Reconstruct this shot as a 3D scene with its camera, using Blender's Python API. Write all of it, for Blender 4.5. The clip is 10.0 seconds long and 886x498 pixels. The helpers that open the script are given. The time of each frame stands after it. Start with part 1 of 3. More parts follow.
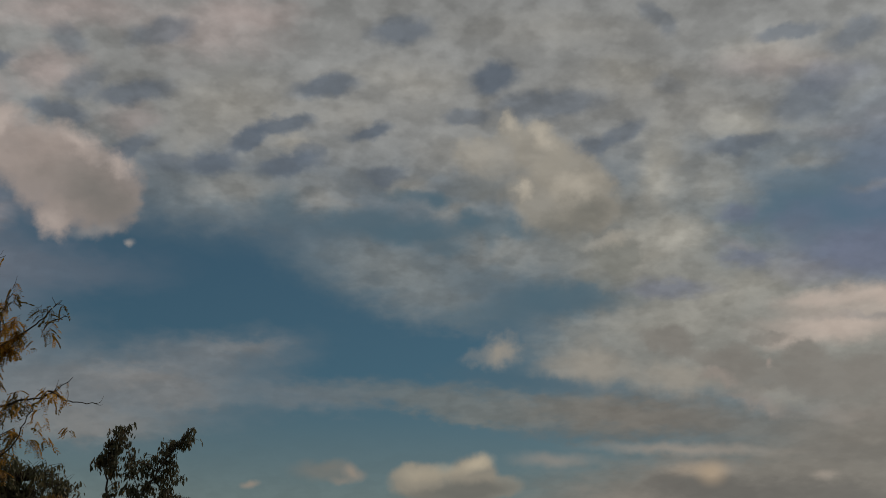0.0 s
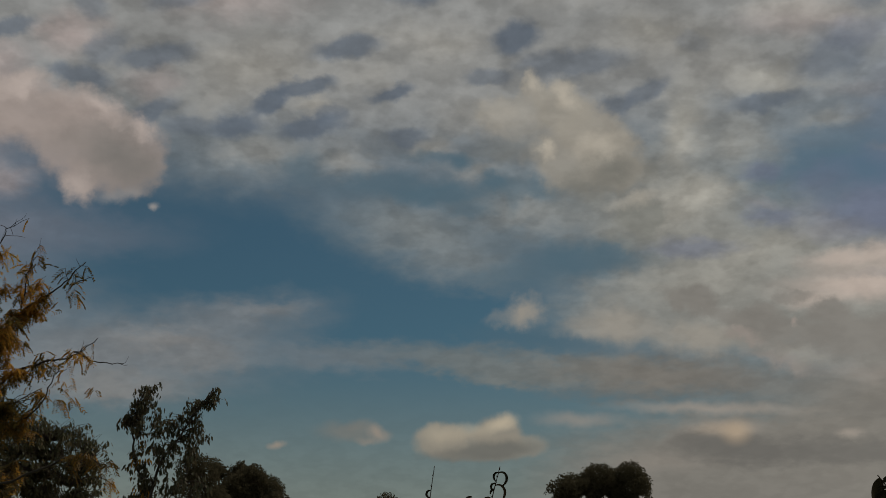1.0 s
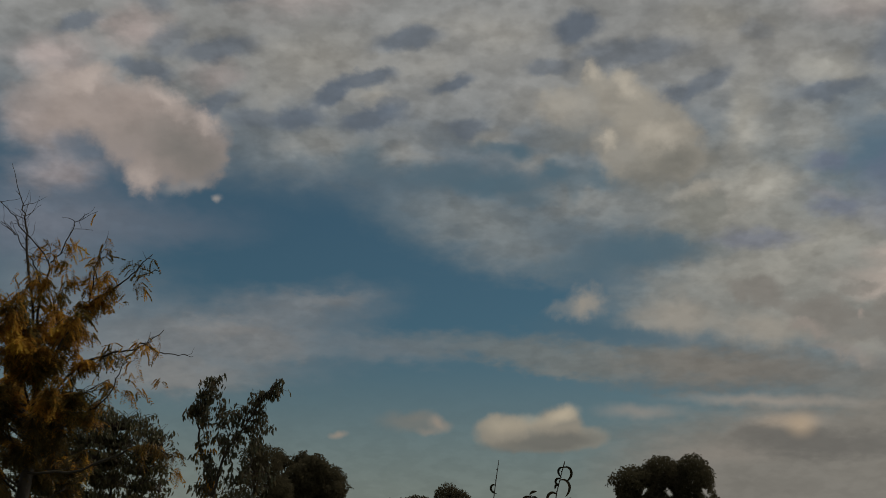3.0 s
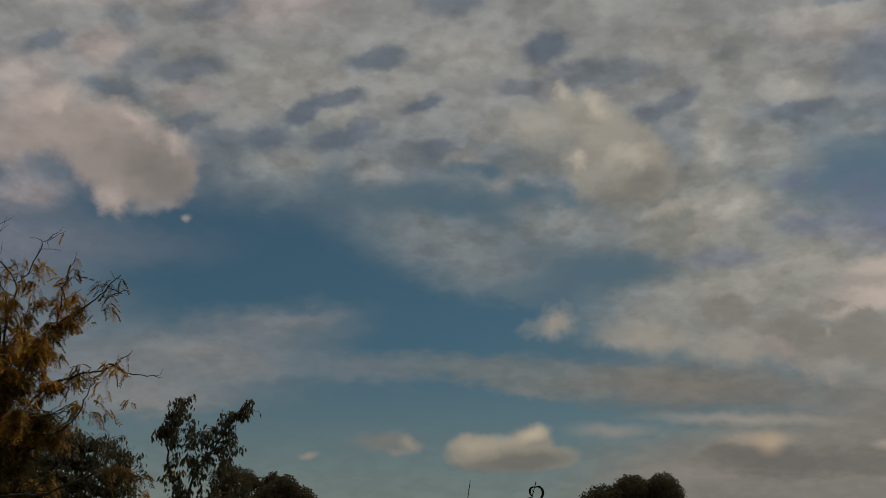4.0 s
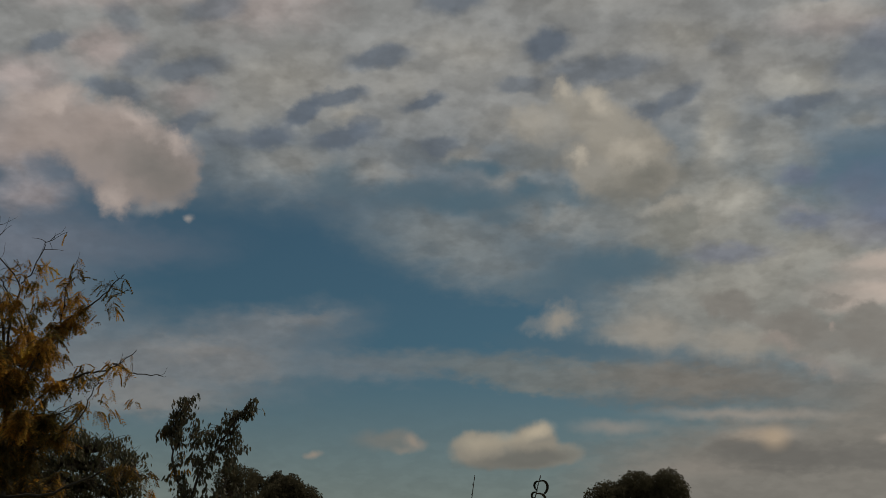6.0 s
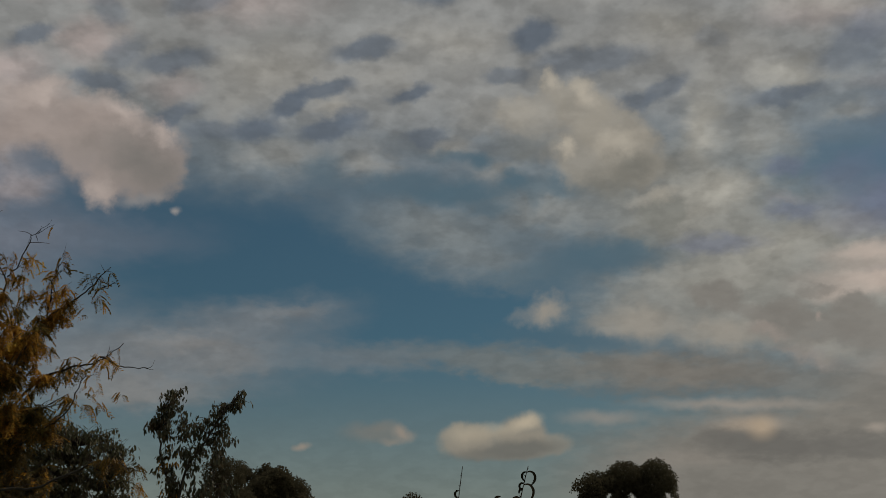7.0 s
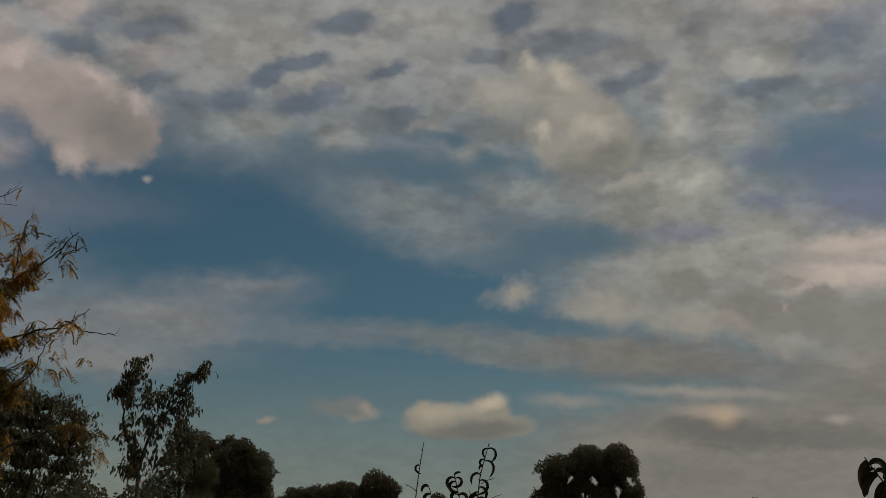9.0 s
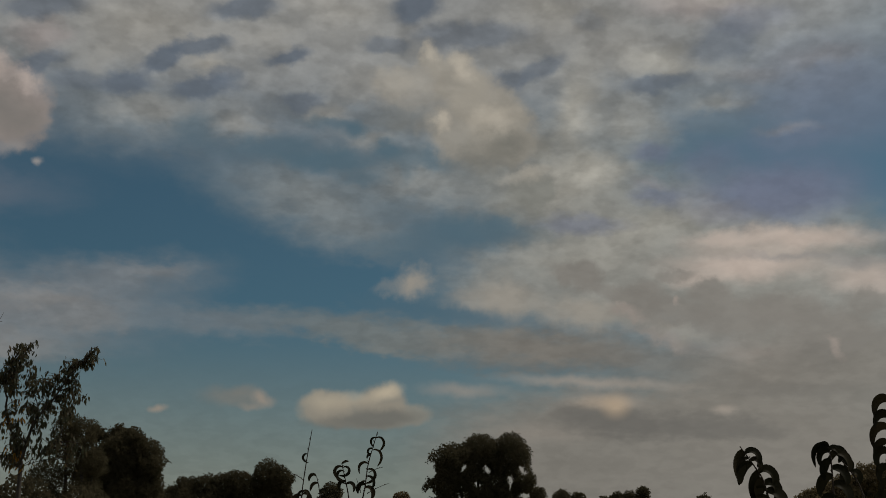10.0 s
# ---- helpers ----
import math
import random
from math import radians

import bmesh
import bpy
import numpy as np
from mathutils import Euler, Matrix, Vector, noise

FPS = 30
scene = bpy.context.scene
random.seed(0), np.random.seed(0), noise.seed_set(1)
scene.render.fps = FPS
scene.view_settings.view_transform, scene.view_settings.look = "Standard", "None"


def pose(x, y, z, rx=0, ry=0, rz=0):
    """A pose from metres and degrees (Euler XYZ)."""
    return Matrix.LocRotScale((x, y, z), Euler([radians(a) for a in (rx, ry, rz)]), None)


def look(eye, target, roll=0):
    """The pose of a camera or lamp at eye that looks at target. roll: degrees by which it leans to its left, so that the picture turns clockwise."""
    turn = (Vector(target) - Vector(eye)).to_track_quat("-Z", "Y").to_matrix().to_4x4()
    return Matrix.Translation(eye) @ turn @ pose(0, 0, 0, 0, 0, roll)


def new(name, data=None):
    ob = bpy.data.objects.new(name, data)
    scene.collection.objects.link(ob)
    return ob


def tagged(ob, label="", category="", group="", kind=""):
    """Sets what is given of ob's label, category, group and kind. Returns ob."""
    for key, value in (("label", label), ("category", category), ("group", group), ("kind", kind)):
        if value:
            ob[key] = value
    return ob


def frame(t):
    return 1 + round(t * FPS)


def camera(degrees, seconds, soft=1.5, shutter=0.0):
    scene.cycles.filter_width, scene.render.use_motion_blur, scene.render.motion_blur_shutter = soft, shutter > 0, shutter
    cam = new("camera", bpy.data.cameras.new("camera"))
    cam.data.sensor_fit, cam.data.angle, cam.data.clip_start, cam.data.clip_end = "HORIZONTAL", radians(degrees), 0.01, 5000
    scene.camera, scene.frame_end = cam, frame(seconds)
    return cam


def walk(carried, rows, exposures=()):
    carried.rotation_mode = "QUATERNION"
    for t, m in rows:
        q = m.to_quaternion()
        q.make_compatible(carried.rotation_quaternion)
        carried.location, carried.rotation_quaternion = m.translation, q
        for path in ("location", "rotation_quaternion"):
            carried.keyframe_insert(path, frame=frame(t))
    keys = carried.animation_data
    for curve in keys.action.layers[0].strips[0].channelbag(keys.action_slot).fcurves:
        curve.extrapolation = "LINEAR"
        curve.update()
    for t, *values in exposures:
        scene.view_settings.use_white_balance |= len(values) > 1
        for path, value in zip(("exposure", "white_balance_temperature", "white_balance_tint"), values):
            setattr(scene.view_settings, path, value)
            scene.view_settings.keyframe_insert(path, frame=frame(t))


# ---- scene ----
cam = camera(41.0, 10.0, soft=0.9)
# seconds, yaw, pitch, roll, and the small drift of the hand sideways and upwards in metres
TURNS = [
    (0.0, -0.02, 20.22, 0.18, -0.012, 0.014),
    (0.5, 0.71, 18.68, 0.16, 0.004, 0.000),
    (1.0, 1.19, 18.35, 0.25, 0.008, -0.008),
    (1.5, 1.41, 17.93, -0.46, 0.008, 0.002),
    (2.0, 2.46, 17.59, -0.17, 0.000, 0.000),
    (2.5, 3.89, 18.02, -0.95, -0.004, 0.005),
    (2.7, 4.07, 17.74, -0.67, -0.005, 0.005),
    (3.8, 3.54, 18.80, -0.38, -0.006, 0.005),
    (4.0, 2.67, 18.86, -0.05, -0.007, 0.005),
    (4.5, 2.73, 18.89, 0.30, -0.009, 0.003),
    (5.0, 2.98, 18.82, 0.32, -0.010, -0.004),
    (5.2, 2.95, 18.70, -0.40, -0.009, -0.005),
    (6.3, 2.88, 18.78, 0.68, -0.006, -0.006),
    (6.5, 2.80, 18.60, 0.76, -0.005, -0.006),
    (7.0, 2.46, 18.35, 0.80, -0.004, -0.006),
    (7.5, 2.19, 18.30, 0.32, -0.003, -0.007),
    (8.0, 2.26, 18.21, -0.24, -0.001, -0.009),
    (8.5, 1.99, 18.02, -0.04, 0.000, -0.012),
    (9.0, 0.51, 17.33, -0.80, 0.006, -0.020),
    (9.5, -2.28, 17.16, -0.36, 0.014, -0.021),
    (10.0, -4.48, 16.86, -0.20, 0.030, -0.020),
]
walk(cam, [(t, pose(dx, 0.0, 1.6 + dz, 90 + p, r, y)) for t, y, p, r, dx, dz in TURNS], exposures=[(0.0, -1.0), (10.0, -1.0)])

# ---------------------------------------------------------------- sky and sun
SUN_AZ, SUN_EL = 62.0, 52.0          # degrees; azimuth from +y towards +x
world = bpy.data.worlds.new("sky")
scene.world = world
world.use_nodes = True
nt = world.node_tree
nt.nodes.clear()


def node(kind):
    return nt.nodes.new(kind)


def plug(socket, value):
    if isinstance(value, bpy.types.NodeSocket):
        nt.links.new(value, socket)
    elif value is not None:
        socket.default_value = value


def calc(op, a, b=None, c=None, clamp=False):
    n = node("ShaderNodeMath")
    n.operation, n.use_clamp = op, clamp
    for socket, value in zip(n.inputs, (a, b, c)):
        plug(socket, value)
    return n.outputs[0]


def vec(op, a, b=None, scale=None):
    n = node("ShaderNodeVectorMath")
    n.operation = op
    plug(n.inputs[0], a)
    plug(n.inputs[1], b)
    if scale is not None:
        plug(n.inputs["Scale"], scale)
    return n.outputs["Value"] if op in ("DOT_PRODUCT", "LENGTH") else n.outputs["Vector"]


def fbm(where, scale, detail=5.0, rough=0.55, colour=False, distortion=0.0):
    n = node("ShaderNodeTexNoise")
    plug(n.inputs["Vector"], where)
    for key, value in (("Scale", scale), ("Detail", detail), ("Roughness", rough), ("Distortion", distortion)):
        n.inputs[key].default_value = value
    return n.outputs["Color"] if colour else n.outputs["Fac"]


def ramp(value, lo, hi, to_lo=0.0, to_hi=1.0):
    n = node("ShaderNodeMapRange")
    n.interpolation_type = "SMOOTHSTEP"
    for socket, v in zip(n.inputs, (value, lo, hi, to_lo, to_hi)):
        plug(socket, v)
    return n.outputs[0]


def blend(fac, a, b):
    n = node("ShaderNodeMix")
    n.data_type = "RGBA"
    plug(n.inputs[0], fac)
    plug(n.inputs[6], a)
    plug(n.inputs[7], b)
    return n.outputs[2]


# A chart of the sky: a plane that touches the sky amid the clouds;
# s runs to the right and t downwards, 21 units to the radian.
CHART = pose(0, 0, 0, 90 + 17.59, -0.17, 2.46).to_3x3()
way = node("ShaderNodeTexCoord").outputs["Generated"]
ahead = calc("MAXIMUM", vec("DOT_PRODUCT", way, tuple(-CHART.col[2])), 0.05)
chart_s = calc("MULTIPLY_ADD", calc("DIVIDE", vec("DOT_PRODUCT", way, tuple(CHART.col[0])), ahead), 20.97, 7.84)
chart_t = calc("MULTIPLY_ADD", calc("DIVIDE", vec("DOT_PRODUCT", way, tuple(CHART.col[1])), ahead), -20.97, 4.41)
join = node("ShaderNodeCombineXYZ")
plug(join.inputs[0], chart_s)
plug(join.inputs[1], chart_t)
chart = join.outputs[0]
charted = ramp(ahead, 0.68, 0.84)      # the drawn clouds fade into plain cloud cover elsewhere

# cloud texture lies in flat layers: finer upright than along the horizon
height = node("ShaderNodeSeparateXYZ")
plug(height.inputs[0], way)
up = calc("MAXIMUM", height.outputs[2], 0.0)


def ceiling_of(direction, scale=11.5):
    """Where a direction meets a high, curved layer of cloud."""
    part_up = node("ShaderNodeSeparateXYZ")
    plug(part_up.inputs[0], direction)
    lift = calc("ADD", calc("MAXIMUM", part_up.outputs[2], 0.0), 0.35)
    return vec("SCALE", direction, scale=calc("DIVIDE", scale, lift))


layer = ceiling_of(way)
coarse = fbm(layer, 0.55, 4.0, 0.5)
billow = fbm(layer, 1.3, 4.0, 0.5)
fine = fbm(layer, 4.5, 4.0, 0.55)
HALF = (0.5, 0.5, 0.5)
warp_big = vec("MULTIPLY", vec("SUBTRACT", fbm(layer, 0.7, 3.0, 0.5, colour=True), HALF), (0.55, 0.35, 0.0))
warp_small = vec("MULTIPLY", vec("SUBTRACT", fbm(layer, 2.6, 4.0, 0.55, colour=True), HALF), (0.75, 0.5, 0.0))
warp_curl = vec("MULTIPLY", vec("SUBTRACT", fbm(vec("MULTIPLY", way, (21.0, 21.0, 21.0)), 2.6, 4.0, 0.55, colour=True), HALF), (0.6, 0.55, 0.0))
bent = vec("ADD", vec("ADD", chart, warp_big), warp_small)
curled = vec("ADD", chart, warp_curl)
torn = vec("ADD", vec("ADD", chart, vec("SCALE", warp_small, scale=0.45)), vec("SCALE", warp_curl, scale=0.55))
ruffled = vec("ADD", chart, vec("SCALE", warp_curl, scale=0.4))


def tone(r, g, b):
    """The radiance of cloud or sky of a display colour (0 to 255)."""
    return (*(20.0 * (c / 255 / 12.92 if c < 11 else ((c / 255 + 0.055) / 1.055) ** 2.4) for c in (r, g, b)), 1)


def lay(under, rows, over, where=bent, edge=1.0):
    """Lays soft ovals of cloud (s, t, half width, half height, tilt, density) of one tone over the sky."""
    for s, t, a, b, tilt, density in rows:
        m = node("ShaderNodeMapping")
        m.vector_type = "TEXTURE"
        plug(m.inputs[0], where)
        m.inputs["Location"].default_value = (s, t, 0)
        m.inputs["Rotation"].default_value = (0, 0, radians(-tilt))
        m.inputs["Scale"].default_value = (a, b, 1)
        g = node("ShaderNodeTexGradient")
        g.gradient_type = "SPHERICAL"
        plug(g.inputs[0], m.outputs[0])
        under = blend(ramp(g.outputs["Fac"], 0.0, edge, 0.0, density), under, over)
    return under


sky = node("ShaderNodeTexSky")
sky.sky_type, sky.sun_disc = "NISHITA", False
sky.sun_elevation, sky.sun_rotation = radians(SUN_EL), radians(SUN_AZ)
sky.air_density, sky.dust_density, sky.ozone_density = 1.0, 0.8, 2.0
clear = vec("MULTIPLY", sky.outputs[0], (0.42, 0.635, 0.61))
clear = blend(ramp(up, 0.25, 0.04, 0.0, 0.95), clear, (3.62, 3.95, 3.45, 1))

# plain broken cloud for the rest of the sky
cover = calc("MULTIPLY_ADD", calc("SUBTRACT", billow, 0.5), 0.8, 0.63)
cover = calc("MULTIPLY_ADD", calc("SUBTRACT", coarse, 0.5), 0.4, cover)
plain_cloud = blend(ramp(billow, 0.25, 0.75), (3.3, 3.4, 3.5, 1), (5.6, 5.5, 5.1, 1))
plain = blend(ramp(cover, 0.0, 1.0), clear, plain_cloud)

# broad sheets of high cloud
drawn = lay(clear, [(8.0, -1.6, 17.0, 5.5, 0, 0.95)], tone(131, 134, 134), bent, 0.5)
drawn = lay(drawn, [
    (10.6, 3.5, 4.0, 1.45, -8, 0.9), (7.8, 3.85, 2.7, 1.0, -14, 0.85), (9.3, 4.6, 2.0, 0.5, 0, 0.4), (13.0, 3.8, 3.0, 1.8, 0, 0.8), (5.0, 2.6, 2.4, 0.7, 0, 0.5), (8.6, 4.35, 1.4, 0.6, -10, 0.4),
], tone(117, 124, 126))
drawn = lay(drawn, [
    (2.3, 6.0, 4.6, 1.25, 0, 0.85), (4.7, 5.4, 2.5, 0.65, 8, 0.6), (0.3, 5.0, 3.0, 1.2, 0, 0.55), (6.3, 6.0, 2.6, 0.45, -4, 0.5),
], tone(117, 122, 126))
drawn = lay(drawn, [(3.6, 5.75, 2.0, 0.32, -5, 0.5), (4.2, 6.1, 1.4, 0.3, 0, 0.4), (2.6, 6.55, 2.4, 0.4, 0, 0.55), (5.2, 5.2, 1.2, 0.25, 4, 0.3)], tone(130, 129, 127))
drawn = lay(drawn, [(0.2, 3.8, 3.2, 1.1, 0, 0.75), (2.6, 3.9, 2.2, 0.6, 0, 0.3), (0.3, 2.9, 1.6, 0.7, 0, 0.5)], tone(108, 113, 124))
drawn = lay(drawn, [
    (14.8, 4.7, 5.0, 2.1, 0, 0.95), (12.2, 3.3, 1.9, 1.6, 0, 0.75), (12.4, 5.2, 3.2, 1.1, 0, 0.75), (17.5, 5.5, 4.0, 2.6, 0, 0.9),
], tone(131, 133, 129), bent, 0.7)
drawn = lay(drawn, [(8.7, 6.1, 3.2, 0.42, -6, 0.6), (11.2, 6.3, 3.4, 0.6, -3, 0.75), (9.4, 6.4, 1.8, 0.22, -8, 0.5)], tone(114, 117, 114))
drawn = lay(drawn, [(14.6, 8.2, 5.6, 1.75, 0, 0.97), (18.0, 7.6, 4.5, 2.4, 0, 0.9)], tone(118, 117, 112), bent, 0.5)
drawn = lay(drawn, [(12.6, 6.4, 3.6, 0.6, -3, 0.9), (15.8, 6.6, 3.2, 0.7, 0, 0.6)], tone(113, 111, 106), bent, 0.9)

# lighter swells of the high sheet: rosy, neutral and pale
drawn = lay(drawn, [
    (1.75, 0.35, 0.9, 0.55, 0, 0.8), (0.3, 0.75, 1.1, 0.5, 0, 0.8), (4.6, -0.3, 1.9, 0.7, 0, 0.6), (3.3, 1.18, 0.7, 0.5, 0, 0.5), (2.0, -0.7, 2.6, 0.5, 0, 0.7),
    (0.5, 1.15, 0.9, 0.4, 0, 0.7), (0.2, 2.0, 1.1, 0.9, 0, 0.8), (5.2, -0.75, 1.6, 0.5, 0, 0.75), (0.4, 2.9, 1.3, 0.5, 0, 0.5), (14.7, 0.0, 1.6, 0.5, 5, 0.5),
], tone(155, 146, 144))
drawn = lay(drawn, [
    (5.0, 0.9, 1.7, 0.9, 0, 0.7), (8.3, 0.55, 1.2, 0.7, 0, 0.6), (6.05, 1.62, 0.65, 0.28, 0, 0.8), (7.0, 1.0, 1.0, 0.5, 0, 0.4), (8.7, 1.8, 0.8, 0.6, 0, 0.45), (8.15, 2.3, 0.55, 0.3, 0, 0.6),
    (6.65, 2.55, 0.8, 0.5, -20, 0.55), (5.1, 2.4, 1.3, 0.4, 0, 0.45), (8.9, 2.75, 0.7, 0.25, 0, 0.4), (12.3, 0.4, 2.0, 0.8, 0, 0.55), (13.4, 1.0, 1.4, 0.5, 12, 0.5),
    (7.4, 0.35, 0.9, 0.4, 0, 0.35), (9.8, 3.55, 1.4, 0.5, 0, 0.3), (4.2, 1.5, 0.9, 0.5, 0, 0.4), (10.8, -0.5, 3.0, 0.5, 0, 0.35),
], tone(143, 143, 138))
drawn = lay(drawn, [
    (12.5, 2.0, 0.75, 1.3, -8, 0.8), (13.6, 2.2, 1.3, 0.9, 0, 0.6), (12.9, 3.15, 1.4, 0.5, 6, 0.8), (14.2, 1.15, 1.4, 0.4, 8, 0.65), (11.9, 0.2, 0.8, 0.5, 0, 0.35),
    (12.4, 3.55, 1.0, 0.4, 0, 0.6), (15.3, 1.75, 1.0, 0.3, 8, 0.4), (13.8, 4.2, 1.4, 0.5, 10, 0.5), (12.8, 4.7, 1.6, 0.4, 0, 0.4), (14.6, -0.2, 1.4, 0.4, 0, 0.4),
], tone(153, 153, 146))

# thinner places where the blue shows through
DIM = tone(88, 99, 112)
drawn = lay(drawn, [
    (0.75, 0.22, 0.64, 0.24, 12, 0.71), (3.25, 0.72, 0.98, 0.31, 8, 0.71), (1.95, 1.08, 0.76, 0.26, -15, 0.71), (2.35, 0.6, 0.59, 0.32, 35, 0.52), (3.2, 1.72, 0.64, 0.26, 22, 0.71),
    (3.8, 1.97, 0.59, 0.24, 0, 0.47), (4.65, 1.98, 0.66, 0.29, 5, 0.85), (5.28, 1.5, 0.59, 0.23, 38, 0.90), (5.9, 1.27, 0.72, 0.23, 4, 0.81), (6, 1.98, 0.84, 0.27, 8, 0.85),
    (6.35, 1.75, 0.42, 0.23, 20, 0.57), (6.65, 0.55, 0.84, 0.27, 10, 0.76), (7.4, 1.38, 0.57, 0.21, 14, 0.85), (7.65, 2.15, 0.51, 0.23, 8, 0.66), (0.8, 2.4, 0.76, 0.32, -25, 0.66),
], DIM, torn, 0.6)
drawn = lay(drawn, [
    (9.6, 0.38, 0.57, 0.39, 10, 0.90), (10.6, 0.82, 1.44, 0.34, 4, 0.62), (9.1, 1.08, 0.59, 0.20, 0, 0.57), (11.3, 1.62, 0.59, 0.26, 15, 0.66), (11.95, 1.35, 0.64, 0.24, 30, 0.62),
    (14.1, 1.5, 0.98, 0.21, 10, 0.66), (15.3, 0.7, 1.01, 0.49, 20, 0.62), (12.75, 0.45, 0.42, 0.24, 0, 0.33), (7.95, -0.45, 0.81, 0.37, 8, 0.71), (3.7, -0.35, 0.84, 0.32, 15, 0.57),
    (12.6, -0.75, 0.59, 0.24, -40, 0.47), (15, -0.55, 0.93, 0.21, 15, 0.57), (16.2, -0.55, 0.76, 0.32, 25, 0.57), (1.5, 2.8, 0.51, 0.29, -40, 0.52), (2.1, -0.2, 0.51, 0.32, -40, 0.47),
], DIM, torn, 0.6)
drawn = lay(drawn, [
    (8.6, 2.58, 0.42, 0.22, 0, 0.8), (9.25, 2.95, 0.5, 0.26, 0, 0.8), (8.2, 2.48, 0.8, 0.18, 0, 0.5), (10.05, 3.05, 0.6, 0.25, -10, 0.55), (8.3, 3.15, 1.4, 0.32, 0, 0.75), (8.8, 3.45, 0.6, 0.2, 0, 0.5),
    (10.9, 4.32, 1.7, 0.52, 3, 0.85), (9.6, 4.65, 1.3, 0.35, 0, 0.5), (7.3, 3.0, 1.5, 0.4, 0, 0.55), (9.6, 3.2, 0.3, 0.4, 0, 0.4), (5.9, 2.75, 0.6, 0.5, 0, 0.4), (11.0, 5.8, 2.2, 0.25, -6, 0.5), (9.9, 5.75, 1.6, 0.3, -6, 0.5),
], tone(74, 99, 114), torn, 0.8)
drawn = lay(drawn, [
    (16.5, 3.35, 2.5, 0.9, 6, 0.9), (17.6, 1.6, 2.6, 1.6, 0, 0.5), (14.05, 2.75, 0.55, 0.3, 0, 0.6), (14.2, 3.5, 0.75, 0.3, 0, 0.6), (12.8, 4.12, 1.2, 0.28, 0, 0.55), (15.1, 2.85, 0.9, 0.4, 20, 0.5), (16.6, 2.4, 1.4, 0.4, 8, 0.4), (15.8, 0.2, 1.2, 0.4, 10, 0.35),
], tone(99, 108, 128), torn, 0.8)
drawn = lay(drawn, [(15.2, 3.75, 1.2, 0.35, 0, 0.35), (16.6, 2.2, 0.9, 0.16, 8, 0.4), (15.8, 1.25, 1.1, 0.25, 8, 0.4), (17.2, 0.8, 1.4, 0.3, 10, 0.4), (14.0, 3.3, 0.5, 0.14, 0, 0.5)], tone(128, 128, 130), torn)

# billows and small puffs on the high cloud, none on the blue
split = node("ShaderNodeSeparateColor")
plug(split.inputs[0], drawn)
misty = ramp(calc("DIVIDE", split.outputs[0], split.outputs[2]), 0.35, 0.85)
swell = calc("MULTIPLY", calc("SUBTRACT", billow, 0.5), ramp(up, 0.12, 0.42, 0.2, 0.75))
swell = calc("MULTIPLY_ADD", calc("SUBTRACT", fine, 0.5), ramp(up, 0.1, 0.38, 0.05, 0.24), swell)
puffs = calc("SUBTRACT", ramp(fbm(layer, 2.3, 3.0, 0.5), 0.4, 0.6), 0.5)
swell = calc("MULTIPLY_ADD", puffs, ramp(up, 0.2, 0.4, 0.04, 0.11), swell)
drawn = vec("SCALE", drawn, scale=calc("MULTIPLY_ADD", swell, misty, 1.0))

# the great heap over the open blue
drawn = lay(drawn, [(1.1, 1.75, 1.35, 0.75, -10, 0.9), (2.15, 2.0, 1.1, 0.72, -30, 0.95), (2.65, 2.6, 0.85, 0.75, 0, 0.95), (2.0, 2.88, 0.5, 0.58, 0, 0.9), (1.55, 2.3, 0.8, 0.55, -45, 0.85), (3.05, 2.5, 0.55, 0.75, 0, 0.75), (0.3, 1.7, 1.2, 0.8, 0, 0.6)], tone(144, 136, 132), curled, 0.6)
drawn = lay(drawn, [(2.55, 2.45, 1.1, 0.8, -20, 0.9), (3.0, 2.75, 0.6, 0.55, 0, 0.75), (1.7, 2.15, 0.7, 0.4, 0, 0.35)], tone(113, 112, 110), curled)
drawn = lay(drawn, [(0.95, 1.2, 0.65, 0.32, 28, 0.9), (2.35, 1.62, 0.65, 0.32, -42, 0.85), (2.98, 2.0, 0.42, 0.26, -30, 0.85), (1.95, 3.05, 0.36, 0.4, 0, 0.6), (1.65, 1.4, 0.8, 0.35, -10, 0.4), (0.3, 1.25, 0.7, 0.4, 0, 0.4)], tone(170, 161, 156), curled)
drawn = lay(drawn, [(3.26, 3.38, 0.12, 0.11, 0, 0.9), (2.55, 3.2, 0.5, 0.16, 10, 0.5), (2.9, 3.12, 0.3, 0.14, 0, 0.4)], tone(140, 140, 140), ruffled)

# the heap above the thin grey sheet
drawn = lay(drawn, [(9.6, 1.8, 0.85, 0.58, 0, 0.6), (10.45, 1.65, 0.75, 0.58, 0, 0.85), (11.0, 2.1, 0.95, 0.62, -35, 0.9), (11.35, 2.6, 0.78, 0.6, 0, 0.9), (10.6, 2.5, 0.95, 0.75, 0, 0.85), (9.95, 1.3, 0.28, 0.35, 0, 0.7)], tone(143, 141, 133), curled, 0.5)
drawn = lay(drawn, [(11.35, 2.72, 0.8, 0.52, 15, 0.95), (10.85, 3.05, 0.75, 0.5, 0, 0.8), (9.5, 2.4, 1.0, 0.4, 0, 0.5), (12.02, 2.75, 0.28, 0.3, 0, 0.6), (12.75, 2.95, 0.32, 0.14, 0, 0.4)], tone(113, 114, 109), curled)
drawn = lay(drawn, [(11.85, 3.58, 0.5, 0.4, 0, 0.8), (11.6, 3.9, 0.6, 0.3, 0, 0.4)], tone(119, 122, 118), curled, 0.4)
